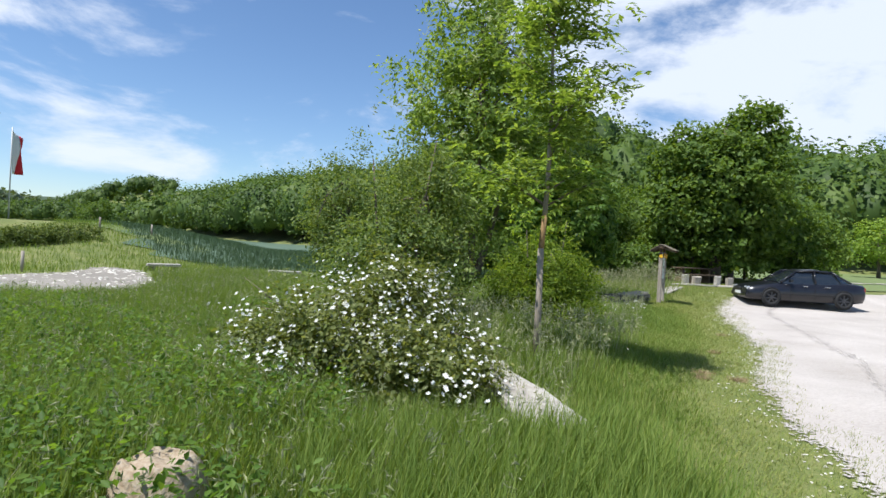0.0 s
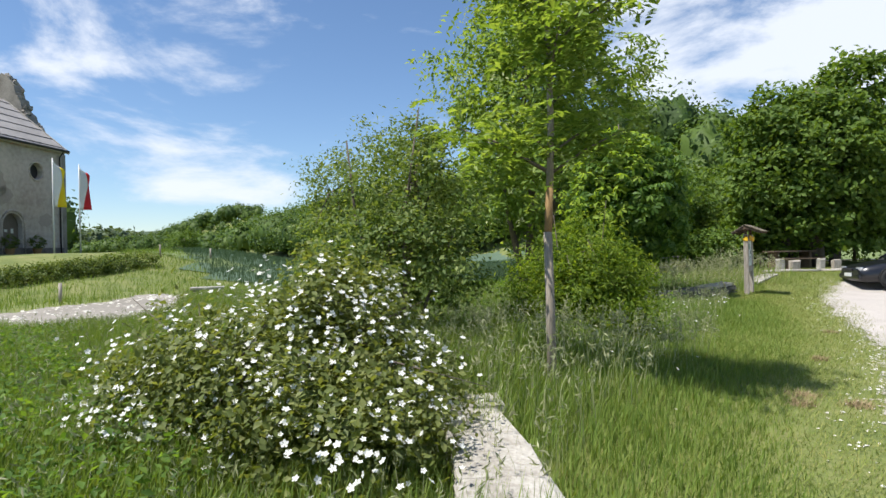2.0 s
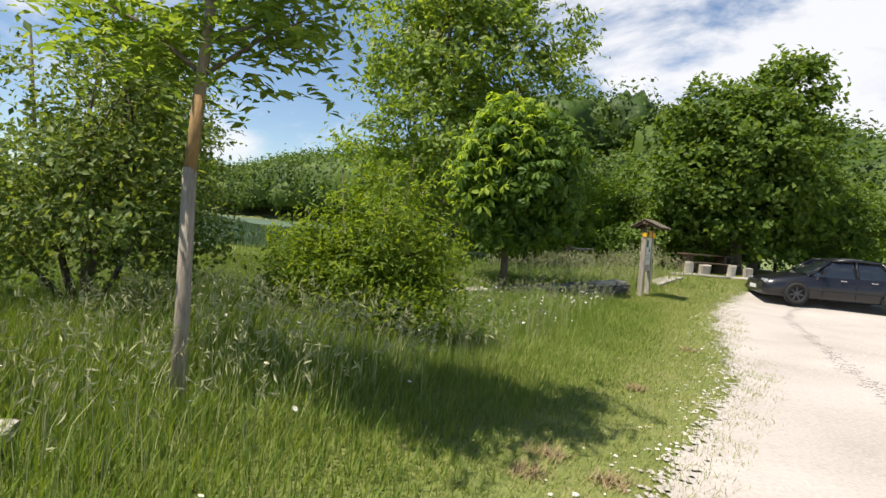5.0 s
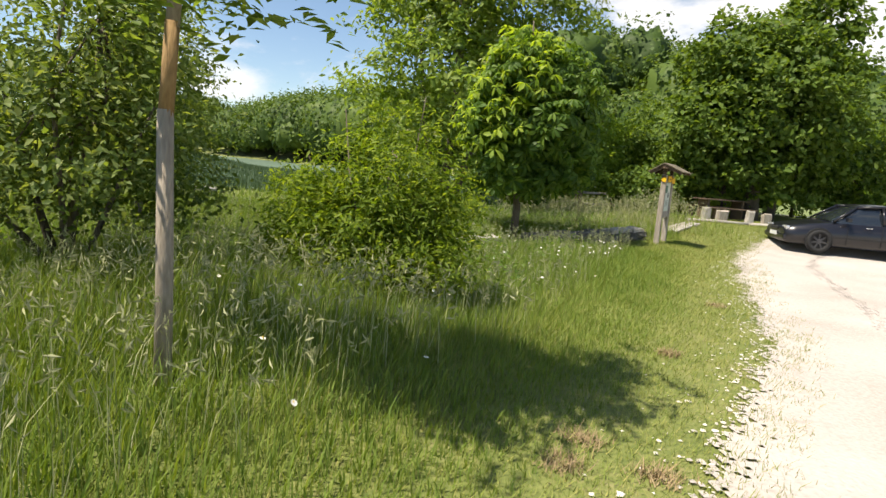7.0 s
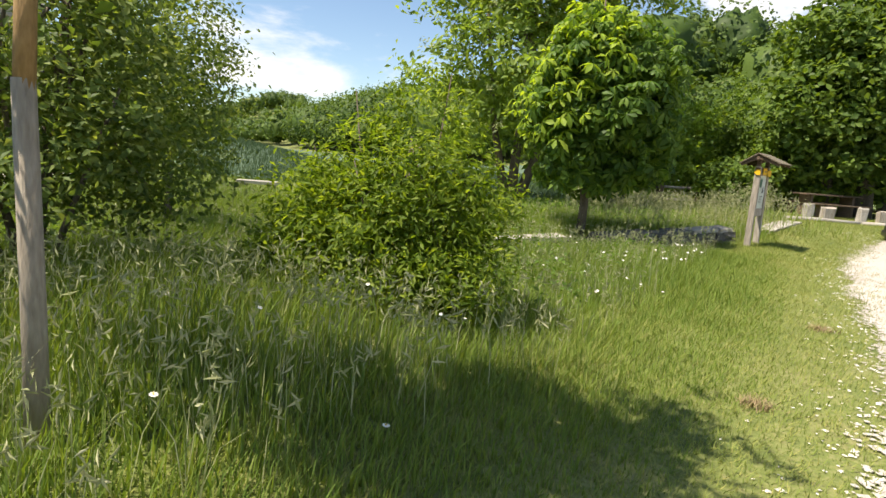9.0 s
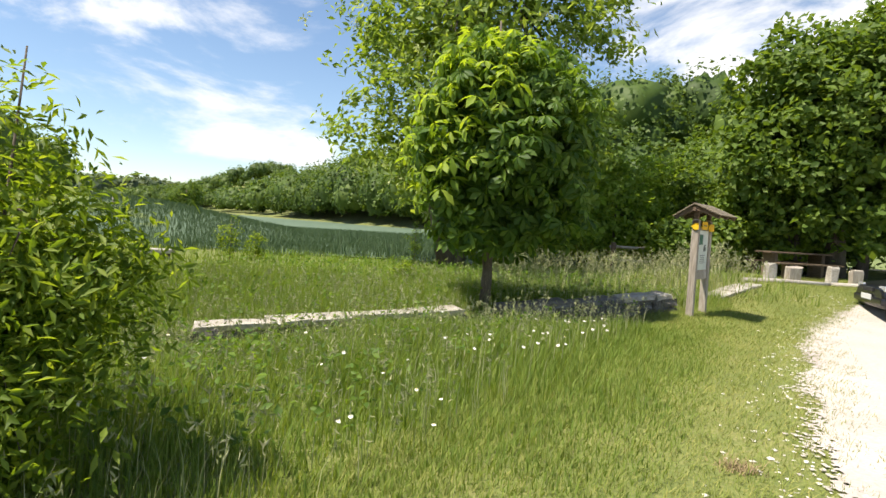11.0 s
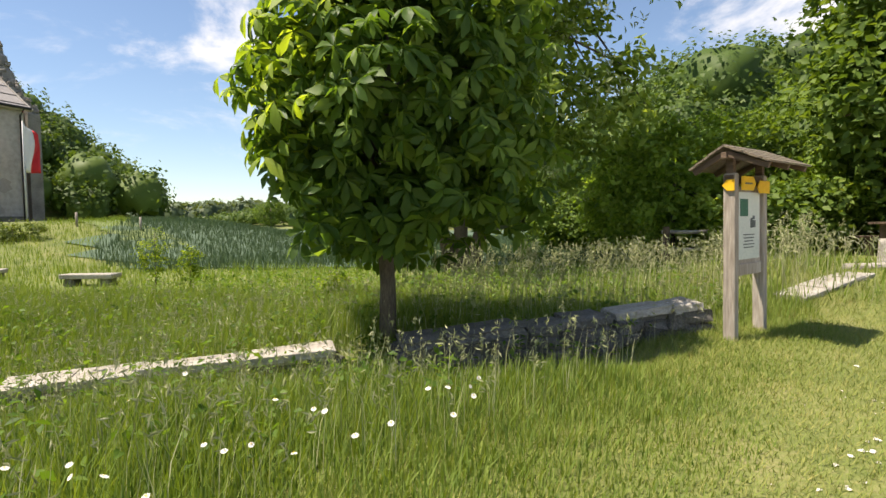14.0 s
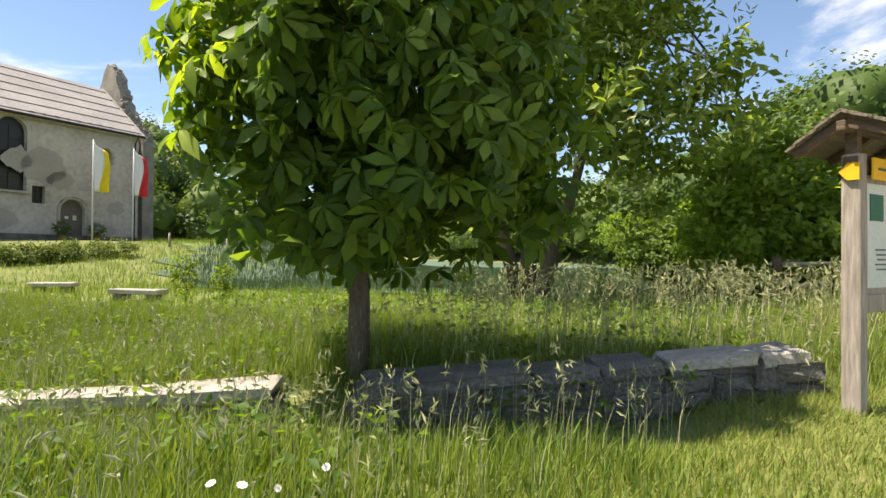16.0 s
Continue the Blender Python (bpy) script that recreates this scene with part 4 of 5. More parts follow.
arrow_sign("trail_sign", 0.22, -0.1, 1.70, 0, 0.36, 0.15)
arrow_sign("trail_sign", 0.62, -0.1, 1.67, 180, 0.34, 0.14)
arrow_sign("trail_sign", -0.065, 0.0, 1.68, 90, 0.13, 0.12)
for side, run, drop in ((-1, 0.46, 0.17), (1, 0.36, 0.2)):
    ln, tilt = math.hypot(run, drop), math.degrees(math.atan2(drop, run))
    n = 5
    for k in range(n):
        u = (k + 0.5) / n
        o = part("roof_board", boxed(1.16 + 0.03 * (k % 2), ln / n + 0.03, 0.022, 0.004), M_SHINGLE, board)
        o.matrix_basis = pose(W / 2, side * run * u, 2.06 - drop * u + 0.006 * (n - k), -side * tilt, 0, 0)
    for x in (-0.13, W / 2, W + 0.13):
        o = part("rafter", boxed(0.05, ln - 0.05, 0.06, 0.006), M_BROWNWOODSHADE, board)
        o.matrix_basis = pose(x, side * run * 0.5, 2.015 - drop * 0.5, -side * tilt, 0, 0)
part("ridge_beam", boxed(1.14, 0.06, 0.07, 0.008, (W / 2, 0, 1.99)), M_BROWNWOODSHADE, board)
for x in (0.0, W):
    part("king_post", boxed(0.07, 0.08, 0.2, 0.006, (x, 0, 1.88)), M_BROWNWOODSHADE, board)

# ---- stone posts and picnic place under the large tree ----
for k, (x, y, w, h) in enumerate([(10.13, 21.37, 0.26, 0.48), (11.92, 21.76, 0.24, 0.52), (11.0, 21.9, 0.36, 0.46), (12.75, 22.1, 0.3, 0.44)]):
    o = part("stone_post", stone_mesh("stone_post", w, 0.22, h, 500 + k, 0.12), M_STONE if k < 2 else M_OLDWOOD)
    o.location = (x, y, float(height(x, y)) + h / 2 - 0.02)
    tagged(o, "squat pale stone post edging the picnic place" if k < 2 else "squat weathered wooden post edging the picnic place", "post", group="posts at the picnic place")
t = thing("picnic_table", "brown wooden picnic table, tree shade put into its dark colour", "table", (12.2, 24.2, float(height(12.2, 24.2))), 8)
for k in range(4):
    part("tabletop_board", boxed(2.0, 0.17, 0.045, 0.006, (0, -0.28 + k * 0.185, 0.74)), M_BROWNWOODSHADE, t)
for x in (-0.75, 0.75):
    part("leg", boxed(0.1, 0.6, 0.72, 0.01, (x, 0, 0.36)), M_BROWNWOODSHADE, t)
for y in (-0.72, 0.72):
    part("bench_board", boxed(2.0, 0.26, 0.045, 0.006, (0, y, 0.44)), M_BROWNWOODSHADE, t)
    for x in (-0.75, 0.75):
        part("bench_leg", boxed(0.09, 0.2, 0.42, 0.01, (x, y, 0.21)), M_BROWNWOODSHADE, t)
for k, (x0, y0, x1, y1) in enumerate([(9.3, 21.0, 11.6, 21.3), (11.65, 21.3, 14.0, 21.2)]):
    bm = tube(bmesh.new(), [(x0, y0, float(height(x0, y0)) + 0.03), ((x0 + x1) / 2, (y0 + y1) / 2 + 0.03, float(height((x0 + x1) / 2, (y0 + y1) / 2)) + 0.035), (x1, y1, float(height(x1, y1)) + 0.03)], [0.075, 0.07, 0.066], 9)
    tagged(part("edging_log", bm, M_STONE), "pale weathered log edging the grass", "log", group="edging logs")

# ---- rail fence ----
fence = thing("fence", "old grey timber rail fence beside the hazel bush", "fence", (7.4, 26.6, float(height(7.4, 26.6))), 10)
for k, x in enumerate((0, 1.5, 3.0)):
    part("post", boxed(0.14, 0.14, 1.05, 0.02, (x, 0, 0.5)), M_BROWNWOODSHADE, fence)
for z in (0.42, 0.88):
    for k in range(2):
        part("rail", tube(bmesh.new(), [(k * 1.5 - 0.1, 0.08, z + 0.02 * k), (k * 1.5 + 0.75, 0.085, z - 0.015), (k * 1.5 + 1.6, 0.08, z + 0.01)], [0.05, 0.05, 0.045], 8), M_OLDWOOD, fence)

# ---- parked car ----
car = thing("car", "black four-door saloon car parked on the white gravel", "car", (13.1, 18.35, float(height(13.1, 18.35)) + 0.012), -14)


def car_body():
    """The saloon's shell, lofted along its length from cross-sections."""
    secs = [(-2.18, 0.66, 0.30, 0.60), (-2.12, 0.76, 0.22, 0.66), (-1.9, 0.82, 0.19, 0.72), (-1.35, 0.86, 0.18, 0.82), (-0.85, 0.87, 0.18, 0.89), (-0.2, 0.87, 0.18, 0.91), (0.6, 0.87, 0.18, 0.92), (1.25, 0.86, 0.19, 0.95), (1.75, 0.83, 0.21, 0.96), (2.08, 0.77, 0.26, 0.93), (2.16, 0.70, 0.34, 0.86)]
    bm = bmesh.new()
    rings = []
    for x, w, z0, z1 in secs:
        prof = [(-w * 0.9, z0), (-w, z0 + 0.12), (-w * 1.02, (z0 + z1) / 2), (-w * 0.96, z1 - 0.06), (-w * 0.8, z1), (0, z1 + 0.025), (w * 0.8, z1), (w * 0.96, z1 - 0.06), (w * 1.02, (z0 + z1) / 2), (w, z0 + 0.12), (w * 0.9, z0)]
        rings.append([bm.verts.new((x, y, z)) for y, z in prof])
    for a, b in zip(rings, rings[1:]):
        for k in range(len(a)):
            f = bm.faces.new((a[k], a[(k + 1) % len(a)], b[(k + 1) % len(a)], b[k]))
            f.smooth = True
    bm.faces.new(rings[0])
    bm.faces.new(rings[-1][::-1])
    bmesh.ops.recalc_face_normals(bm, faces=bm.faces)
    return bm


def car_cabin(grow, z0, cut):
    """The glasshouse: windscreen, roof and rear window."""
    secs = [(-0.98, 0.70, z0, 0.92), (-0.35, 0.66, z0, 1.33), (-0.1, 0.62, z0, 1.40), (0.45, 0.61, z0, 1.42), (0.95, 0.62, z0, 1.36), (1.62, 0.68, z0, 0.98)]
    bm = bmesh.new()
    rings = []
    for x, w, a, b in secs:
        w += grow
        rings.append([bm.verts.new((x, y, z)) for y, z in ((-0.80 - grow, a), (-(w * 0.45 + 0.36), (a + b) / 2), (-w * 0.98, b - 0.05), (-w * 0.8, b + grow), (0, b + 0.02 + grow), (w * 0.8, b + grow), (w * 0.98, b - 0.05), (w * 0.45 + 0.36, (a + b) / 2), (0.80 + grow, a))])
    for a, b in zip(rings, rings[1:]):
        for k in range(len(a) - 1):
            f = bm.faces.new((a[k], a[k + 1], b[k + 1], b[k]))
            f.smooth = True
    bm.faces.new(rings[0])
    bm.faces.new(rings[-1][::-1])
    bmesh.ops.recalc_face_normals(bm, faces=bm.faces)
    return bm


body = part("body", car_body(), M_CARPAINT, car)
glass = part("window", car_cabin(0.0, 0.86, 0), M_CARGLASS, car, "dark tinted windows")
roofm = bmesh.new()
rs = [(-0.36, 0.56, 1.335), (-0.1, 0.58, 1.412), (0.45, 0.57, 1.435), (0.95, 0.56, 1.375), (1.1, 0.52, 1.30)]
ringsr = [[roofm.verts.new((x, y, z)) for y, z in ((-w, z - 0.045), (-w * 0.8, z), (0, z + 0.02), (w * 0.8, z), (w, z - 0.045))] for x, w, z in rs]
for a, b in zip(ringsr, ringsr[1:]):
    for k in range(4):
        roofm.faces.new((a[k], a[k + 1], b[k + 1], b[k])).smooth = True
part("roof", roofm, M_CARPAINT, car)
for s in (-1, 1):
    for pts in ([(-0.98, s * 0.79, 0.91), (-0.37, s * 0.63, 1.33)], [(0.30, s * 0.815, 0.91), (0.30, s * 0.625, 1.37)], [(1.6, s * 0.77, 0.97), (0.97, s * 0.60, 1.35)], [(-0.37, s * 0.63, 1.34), (0.3, s * 0.625, 1.395), (0.97, s * 0.6, 1.36)]):
        part("pillar", tube(bmesh.new(), pts, [0.035] * len(pts), 6), M_CARPAINT, car)
    part("mirror", boxed(0.12, 0.17, 0.11, 0.03, (-0.66, s * 0.93, 0.98)), M_CARPAINT, car)
    part("headlight", boxed(0.1, 0.34, 0.12, 0.03, (-2.10, s * 0.56, 0.62)), M_LAMP, car, "clear headlight")
    part("tail_light", boxed(0.08, 0.34, 0.16, 0.03, (2.11, s * 0.57, 0.76)), M_TAIL, car, "red tail light")
    part("sill_trim", boxed(2.0, 0.02, 0.05, 0.005, (0.05, s * 0.895, 0.46)), M_TYRE, car)
    for x in (-0.1, 0.72):
        part("door_handle", boxed(0.17, 0.03, 0.03, 0.008, (x, s * 0.895, 0.79)), M_CHROME, car, "bright door handle")
    for x in (-0.62, 0.26, 1.1):
        part("door_seam", boxed(0.008, 0.01, 0.62, 0.0, (x, s * 0.889, 0.57)), M_TYRE, car)
part("bumper", boxed(0.16, 1.5, 0.16, 0.05, (-2.13, 0, 0.36)), M_CARPAINT, car)
part("number_plate", boxed(0.02, 0.5, 0.11, 0.004, (-2.22, 0, 0.42)), M_PLATE, car, "white number plate")
part("grille", boxed(0.05, 0.5, 0.09, 0.01, (-2.185, 0, 0.58)), M_TYRE, car)
for x in (-1.32, 1.30):
    for s in (-1, 1):
        wb = bmesh.new()
        prof = [(0.21, 0.1), (0.29, 0.11), (0.315, 0.085), (0.32, 0.0), (0.315, -0.085), (0.29, -0.11), (0.21, -0.1)]
        N = 28
        rr = [[wb.verts.new((rad * math.cos(k * math.tau / N), y, rad * math.sin(k * math.tau / N))) for rad, y in prof] for k in range(N)]
        for k in range(N):
            for j in range(len(prof)):
                f = wb.faces.new((rr[k][j], rr[k][(j + 1) % len(prof)], rr[(k + 1) % N][(j + 1) % len(prof)], rr[(k + 1) % N][j]))
                f.smooth = True
        bmesh.ops.recalc_face_normals(wb, faces=wb.faces)
        wheel = part("wheel", wb, M_TYRE, car, "black tyre on a dark alloy rim")
        wheel.location = (x, s * 0.81, 0.32)
        rim = bmesh.new()
        bmesh.ops.create_cone(rim, cap_ends=True, segments=24, radius1=0.07, radius2=0.06, depth=0.06, matrix=Matrix.Translation((0, s * 0.05, 0)) @ Matrix.Rotation(math.pi / 2, 4, "X"))
        for k in range(7):
            box(rim, 0, s * 0.05, 0.13, 0.05, 0.03, 0.2, 0.006, Matrix.Rotation(k * math.tau / 7, 4, "Y"))
        part("rim", rim, M_RIM, wheel, "dark spoked alloy rim")
        arch = bmesh.new()
        bmesh.ops.create_cone(arch, cap_ends=True, segments=28, radius1=0.365, radius2=0.365, depth=0.03, matrix=Matrix.Translation((x, s * 0.872, 0.335)) @ Matrix.Rotation(math.pi / 2, 4, "X"))
        part("wheel_arch", arch, M_TYRE, car, "dark wheel arch")
        wheel.location.y = s * 0.84

# ---- chapel ----
cz = float(height(-31, 43))
U, V = Vector((-0.12, -0.993, 0)).normalized(), Vector((-0.993, 0.12, 0)).normalized()
chapel = thing("chapel", "old plastered chapel with a grey standing-seam roof", "church", (-29.6, 42.9, cz - 0.05), math.degrees(math.atan2(U.y, U.x)))
# its own axes: x runs along the long wall away from the corner, y is towards the camera side (negative is behind)
LEN, DEP, EAVE, RIDGE = 17.0, 9.4, 7.6, 11.4
openings = [("door", 4.4, 0.02, 1.55, 2.75, True), ("small_window", 6.45, 2.35, 0.75, 1.05, False), ("window", 7.95, 3.0, 1.65, 4.3, True), ("window", 12.4, 3.0, 1.65, 4.3, True)]


def arch_outline(cx, z0, wd, hg, arched, n=10):
    if not arched:
        return [(cx - wd / 2, z0), (cx + wd / 2, z0), (cx + wd / 2, z0 + hg), (cx - wd / 2, z0 + hg)]
    rad = wd / 2
    pts = [(cx - rad, z0), (cx + rad, z0)]
    return pts + [(cx + rad * math.cos(a), z0 + hg - rad + rad * math.sin(a)) for a in [math.pi * k / n for k in range(n + 1)]]


def prism(outline, y0, y1):
    bm = bmesh.new()
    a = [bm.verts.new((x, y0, z)) for x, z in outline]
    b = [bm.verts.new((x, y1, z)) for x, z in outline]
    bm.faces.new(a)
    bm.faces.new(b[::-1])
    for k in range(len(a)):
        bm.faces.new((a[k], b[k], b[(k + 1) % len(a)], a[(k + 1) % len(a)]))
    bmesh.ops.recalc_face_normals(bm, faces=bm.faces)
    return bm


front = part("front_wall", boxed(LEN, 0.7, EAVE, 0.0, (LEN / 2, -0.35, EAVE / 2)), M_PLASTER, chapel)
cutter = bmesh.new()
outs = [arch_outline(*o[1:]) for o in openings] + [[(2.35 + 0.55 * math.cos(k * math.tau / 24), 5.75 + 0.55 * math.sin(k * math.tau / 24)) for k in range(24)]]
for k, o in enumerate(outs):
    c = prism(o, -0.42, 0.5)
    me = bpy.data.meshes.new("cut")
    c.to_mesh(me)
    c.free()
    cutter.from_mesh(me)
    bpy.data.meshes.remove(me)
cm = bpy.data.meshes.new("cutter")
cutter.to_mesh(cm)
cutter.free()
cob = bpy.data.objects.new("cutter", cm)
scene.collection.objects.link(cob)
cob.parent = chapel
mod = front.modifiers.new("openings", "BOOLEAN")
mod.operation, mod.object, mod.solver = "DIFFERENCE", cob, "EXACT"
bpy.context.view_layer.update()
ev = front.evaluated_get(bpy.context.evaluated_depsgraph_get())
cutmesh = bpy.data.meshes.new_from_object(ev)
front.modifiers.remove(mod)
front.data = cutmesh
if not cutmesh.materials:
    cutmesh.materials.append(M_PLASTER)
bpy.data.objects.remove(cob)
part("gable_wall", prism([(-DEP, 0), (0, 0), (0, EAVE), (-DEP / 2, RIDGE - 0.15), (-DEP, EAVE)], 0, 0.7), M_PLASTER, chapel).matrix_basis = Matrix(((0, 1, 0, 0), (1, 0, 0, -0.002), (0, 0, 1, 0), (0, 0, 0, 1)))
part("far_gable_wall", prism([(-DEP, 0), (0, 0), (0, EAVE), (-DEP / 2, RIDGE - 0.15), (-DEP, EAVE)], 0, 0.7), M_PLASTER, chapel).matrix_basis = Matrix(((0, 1, 0, LEN - 0.7), (1, 0, 0, -0.002), (0, 0, 1, 0), (0, 0, 0, 1)))
part("back_wall", boxed(LEN - 1.4, 0.7, EAVE, 0, (LEN / 2, -DEP + 0.35, EAVE / 2)), M_PLASTER, chapel)
part("plinth", boxed(LEN + 0.06, 0.08, 0.5, 0.02, (LEN / 2, 0.03, 0.25)), M_STONEDARKSHADE, chapel)
door = part("door", prism(arch_outline(*openings[0][1:]), -0.4, -0.34), M_DOOR, chapel, "dark arched wooden door")
for x in (-0.28, 0.22):
    part("paper_notice", boxed(0.22, 0.01, 0.3 if x < 0 else 0.16, 0, (4.4 + x, -0.33, 1.62)), M_PAPER, door, "white paper notice")
for nm, cx, z0, wd, hg, ar in openings[1:]:
    wn = part("window", prism(arch_outline(cx, z0, wd, hg, ar), -0.41, -0.36), M_DARK, chapel, "dark leaded window")
    for k in range(1, 5 if ar else 2):
        part("glazing_bar", boxed(wd, 0.03, 0.05, 0, (cx, -0.34, z0 + hg * k / (5.6 if ar else 2))), M_PIPE, wn)
    part("glazing_bar", boxed(0.05, 0.03, hg * 0.9, 0, (cx, -0.335, z0 + hg * 0.45)), M_PIPE, wn)
    if ar:
        part("window_sill", boxed(wd + 0.3, 0.3, 0.14, 0.02, (cx, 0.03, z0 - 0.07)), M_STONE, wn)
rw = part("round_window", prism([(2.35 + 0.55 * math.cos(k * math.tau / 24), 5.75 + 0.55 * math.sin(k * math.tau / 24)) for k in range(24)], -0.41, -0.37), M_DARK, chapel, "dark round window")
bm = bmesh.new()
tube(bm, [(2.35 + 0.64 * math.cos(k * math.tau / 24), 0.0, 5.75 + 0.64 * math.sin(k * math.tau / 24)) for k in range(25)], [0.07] * 25, 6)
part("surround", bm, M_PLASTER, rw)
bm = bmesh.new()
arch = arch_outline(4.4, 0.0, 1.85, 2.95, True)
tube(bm, [(x, 0.0, z) for x, z in arch[1:] + arch[:1]], [0.09] * len(arch), 6)
part("door_surround", bm, M_STONE, door)
# shallow areas where the plaster has come off
rp = random.Random(9)
for k, (cx, czz, sx, sz) in enumerate([(6.2, 4.6, 1.5, 1.3), (7.6, 4.9, 0.9, 0.8), (5.2, 3.9, 0.9, 0.6), (1.6, 2.4, 0.7, 0.5), (2.6, 0.9, 1.2, 0.5), (11.5, 1.2, 1.6, 0.7), (8.4, 1.3, 1.0, 0.6), (11.6, 5.2, 0.8, 0.7)]):
    o = [(cx + sx * math.cos(a) * rp.uniform(0.7, 1.1), czz + sz * math.sin(a) * rp.uniform(0.7, 1.1)) for a in [math.tau * j / 18 for j in range(18)]]
    part("bare_patch", prism(o, 0.0, 0.008), M_PATCH, chapel, "patch of bare render")
slope = math.hypot(DEP / 2 + 0.35, RIDGE - EAVE + 0.33)
tilt = math.degrees(math.atan2(RIDGE - EAVE + 0.33, DEP / 2 + 0.35))
for s in (1, -1):
    rf = part("roof", boxed(LEN + 0.5, slope, 0.14, 0.01), M_ROOF, chapel, "pale grey sheet roof")
    rf.matrix_basis = pose(LEN / 2, -DEP / 2 + s * (DEP / 2 + 0.35) / 2, (RIDGE + EAVE - 0.33) / 2 + 0.1, -s * tilt, 0, 0)
    for k in range(6):
        part("seam", boxed(LEN + 0.5, 0.05, 0.045, 0.005, (0, s * (-slope / 2 + slope * (k + 0.5) / 6), 0.085)), M_ROOFSEAM, rf)
    for k in range(8):
        part("snow_guard", boxed(0.25, 0.04, 0.07, 0.005, (-LEN / 2 + 2 + k * 0.7, s * (slope / 2 - 0.55), 0.1)), M_ROOFSEAM, rf)
    part("verge_board", boxed(0.12, slope + 0.05, 0.2, 0.01, (-LEN / 2 - 0.28, 0, 0.02)), M_STONE, rf)
part("gutter", tube(bmesh.new(), [(-0.2, 0.42, EAVE - 0.12), (LEN + 0.2, 0.42, EAVE - 0.14)], [0.09, 0.09], 8), M_PIPE, chapel)
part("downpipe", tube(bmesh.new(), [(0.25, 0.42, EAVE - 0.15), (0.3, 0.1, EAVE - 0.6), (0.3, 0.08, 3.0), (0.3, 0.08, 0.1)], [0.05, 0.05, 0.05, 0.05], 8), M_PIPE, chapel)
for x in (3.3, 5.5):
    pot = thing("potted_shrub", "dark clipped shrub in a pot beside the chapel door", "potted plant", tuple(chapel.matrix_basis @ Vector((x, 0.75, 0.05))))
    bm = bmesh.new()
    bmesh.ops.create_cone(bm, cap_ends=True, segments=18, radius1=0.2, radius2=0.27, depth=0.4, matrix=Matrix.Translation((0, 0, 0.2)))
    part("pot", bm, M_BARKORANGE, pot)
    rr2 = rng_of(600)
    p, o, _ = crown_points(rr2, [(0, 0, 0.8, 0.42, 0.42, 0.46)], 60, 20, 0.06, 0.6)
    part("foliage", leaf_mesh("foliage", p, o, 0.09, 0.05, rr2), M_HEDGE, pot)

# ruined gable standing at the chapel's end
ruin = thing("ruined_gable", "jagged ruined masonry gable standing beside the chapel roof", "ruin", tuple(chapel.matrix_basis @ Vector((-2.3, -0.9, 0))), math.degrees(math.atan2(U.y, U.x)))
ruin.matrix_basis = ruin.matrix_basis @ Matrix.Diagonal((1, 1, 1.08, 1))
prof = [(-7.2, 0), (-0.6, 0), (-0.6, 7.0), (-0.9, 7.5), (-1.3, 7.6), (-1.6, 8.2), (-2.0, 8.3), (-2.3, 9.0), (-2.7, 9.2), (-2.9, 9.9), (-3.3, 10.2), (-3.5, 11.0), (-3.8, 11.2), (-4.0, 12.0), (-4.5, 12.6), (-5.0, 12.9), (-5.4, 12.4), (-5.7, 11.6), (-6.3, 10.9), (-7.2, 9.4)]
swap = Matrix(((0, 1, 0, 0), (1, 0, 0, 0), (0, 0, 1, 0), (0, 0, 0, 1)))
part("masonry", prism(prof, 0, 0.9), M_RUIN, ruin).matrix_basis = swap
rs2 = [stone_mesh("stone", 0.36, 0.34, 0.24, 700 + k, 0.2) for k in range(4)]
for me in rs2:
    me.materials.append(M_RUIN)
rp = random.Random(12)
for k in range(2, len(prof) - 1):
    (x0, z0), (x1, z1) = prof[k], prof[k + 1]
    for q in range(max(2, int(math.hypot(x1 - x0, z1 - z0) / 0.3))):
        u = rp.random()
        o = part("stone", rs2[rp.randrange(4)], None, ruin)
        o.matrix_basis = pose(rp.uniform(0.1, 0.8), x0 + (x1 - x0) * u, z0 + (z1 - z0) * u, rp.uniform(-20, 20), rp.uniform(-20, 20), rp.uniform(0, 180))
for k in range(80):
    x = rp.uniform(-6.6, -1.0)
    z = rp.uniform(6.0, float(np.interp(-x, [0.6, 2.0, 3.4, 4.6, 5.6, 7.2], [6.8, 8.0, 10.4, 12.2, 11.4, 9.2])))
    o = part("stone", rs2[rp.randrange(4)], None, ruin)
    o.matrix_basis = pose(rp.choice((0.02, 0.88)), x, z, rp.uniform(-5, 5), rp.uniform(-5, 5), 90 + rp.uniform(-8, 8))

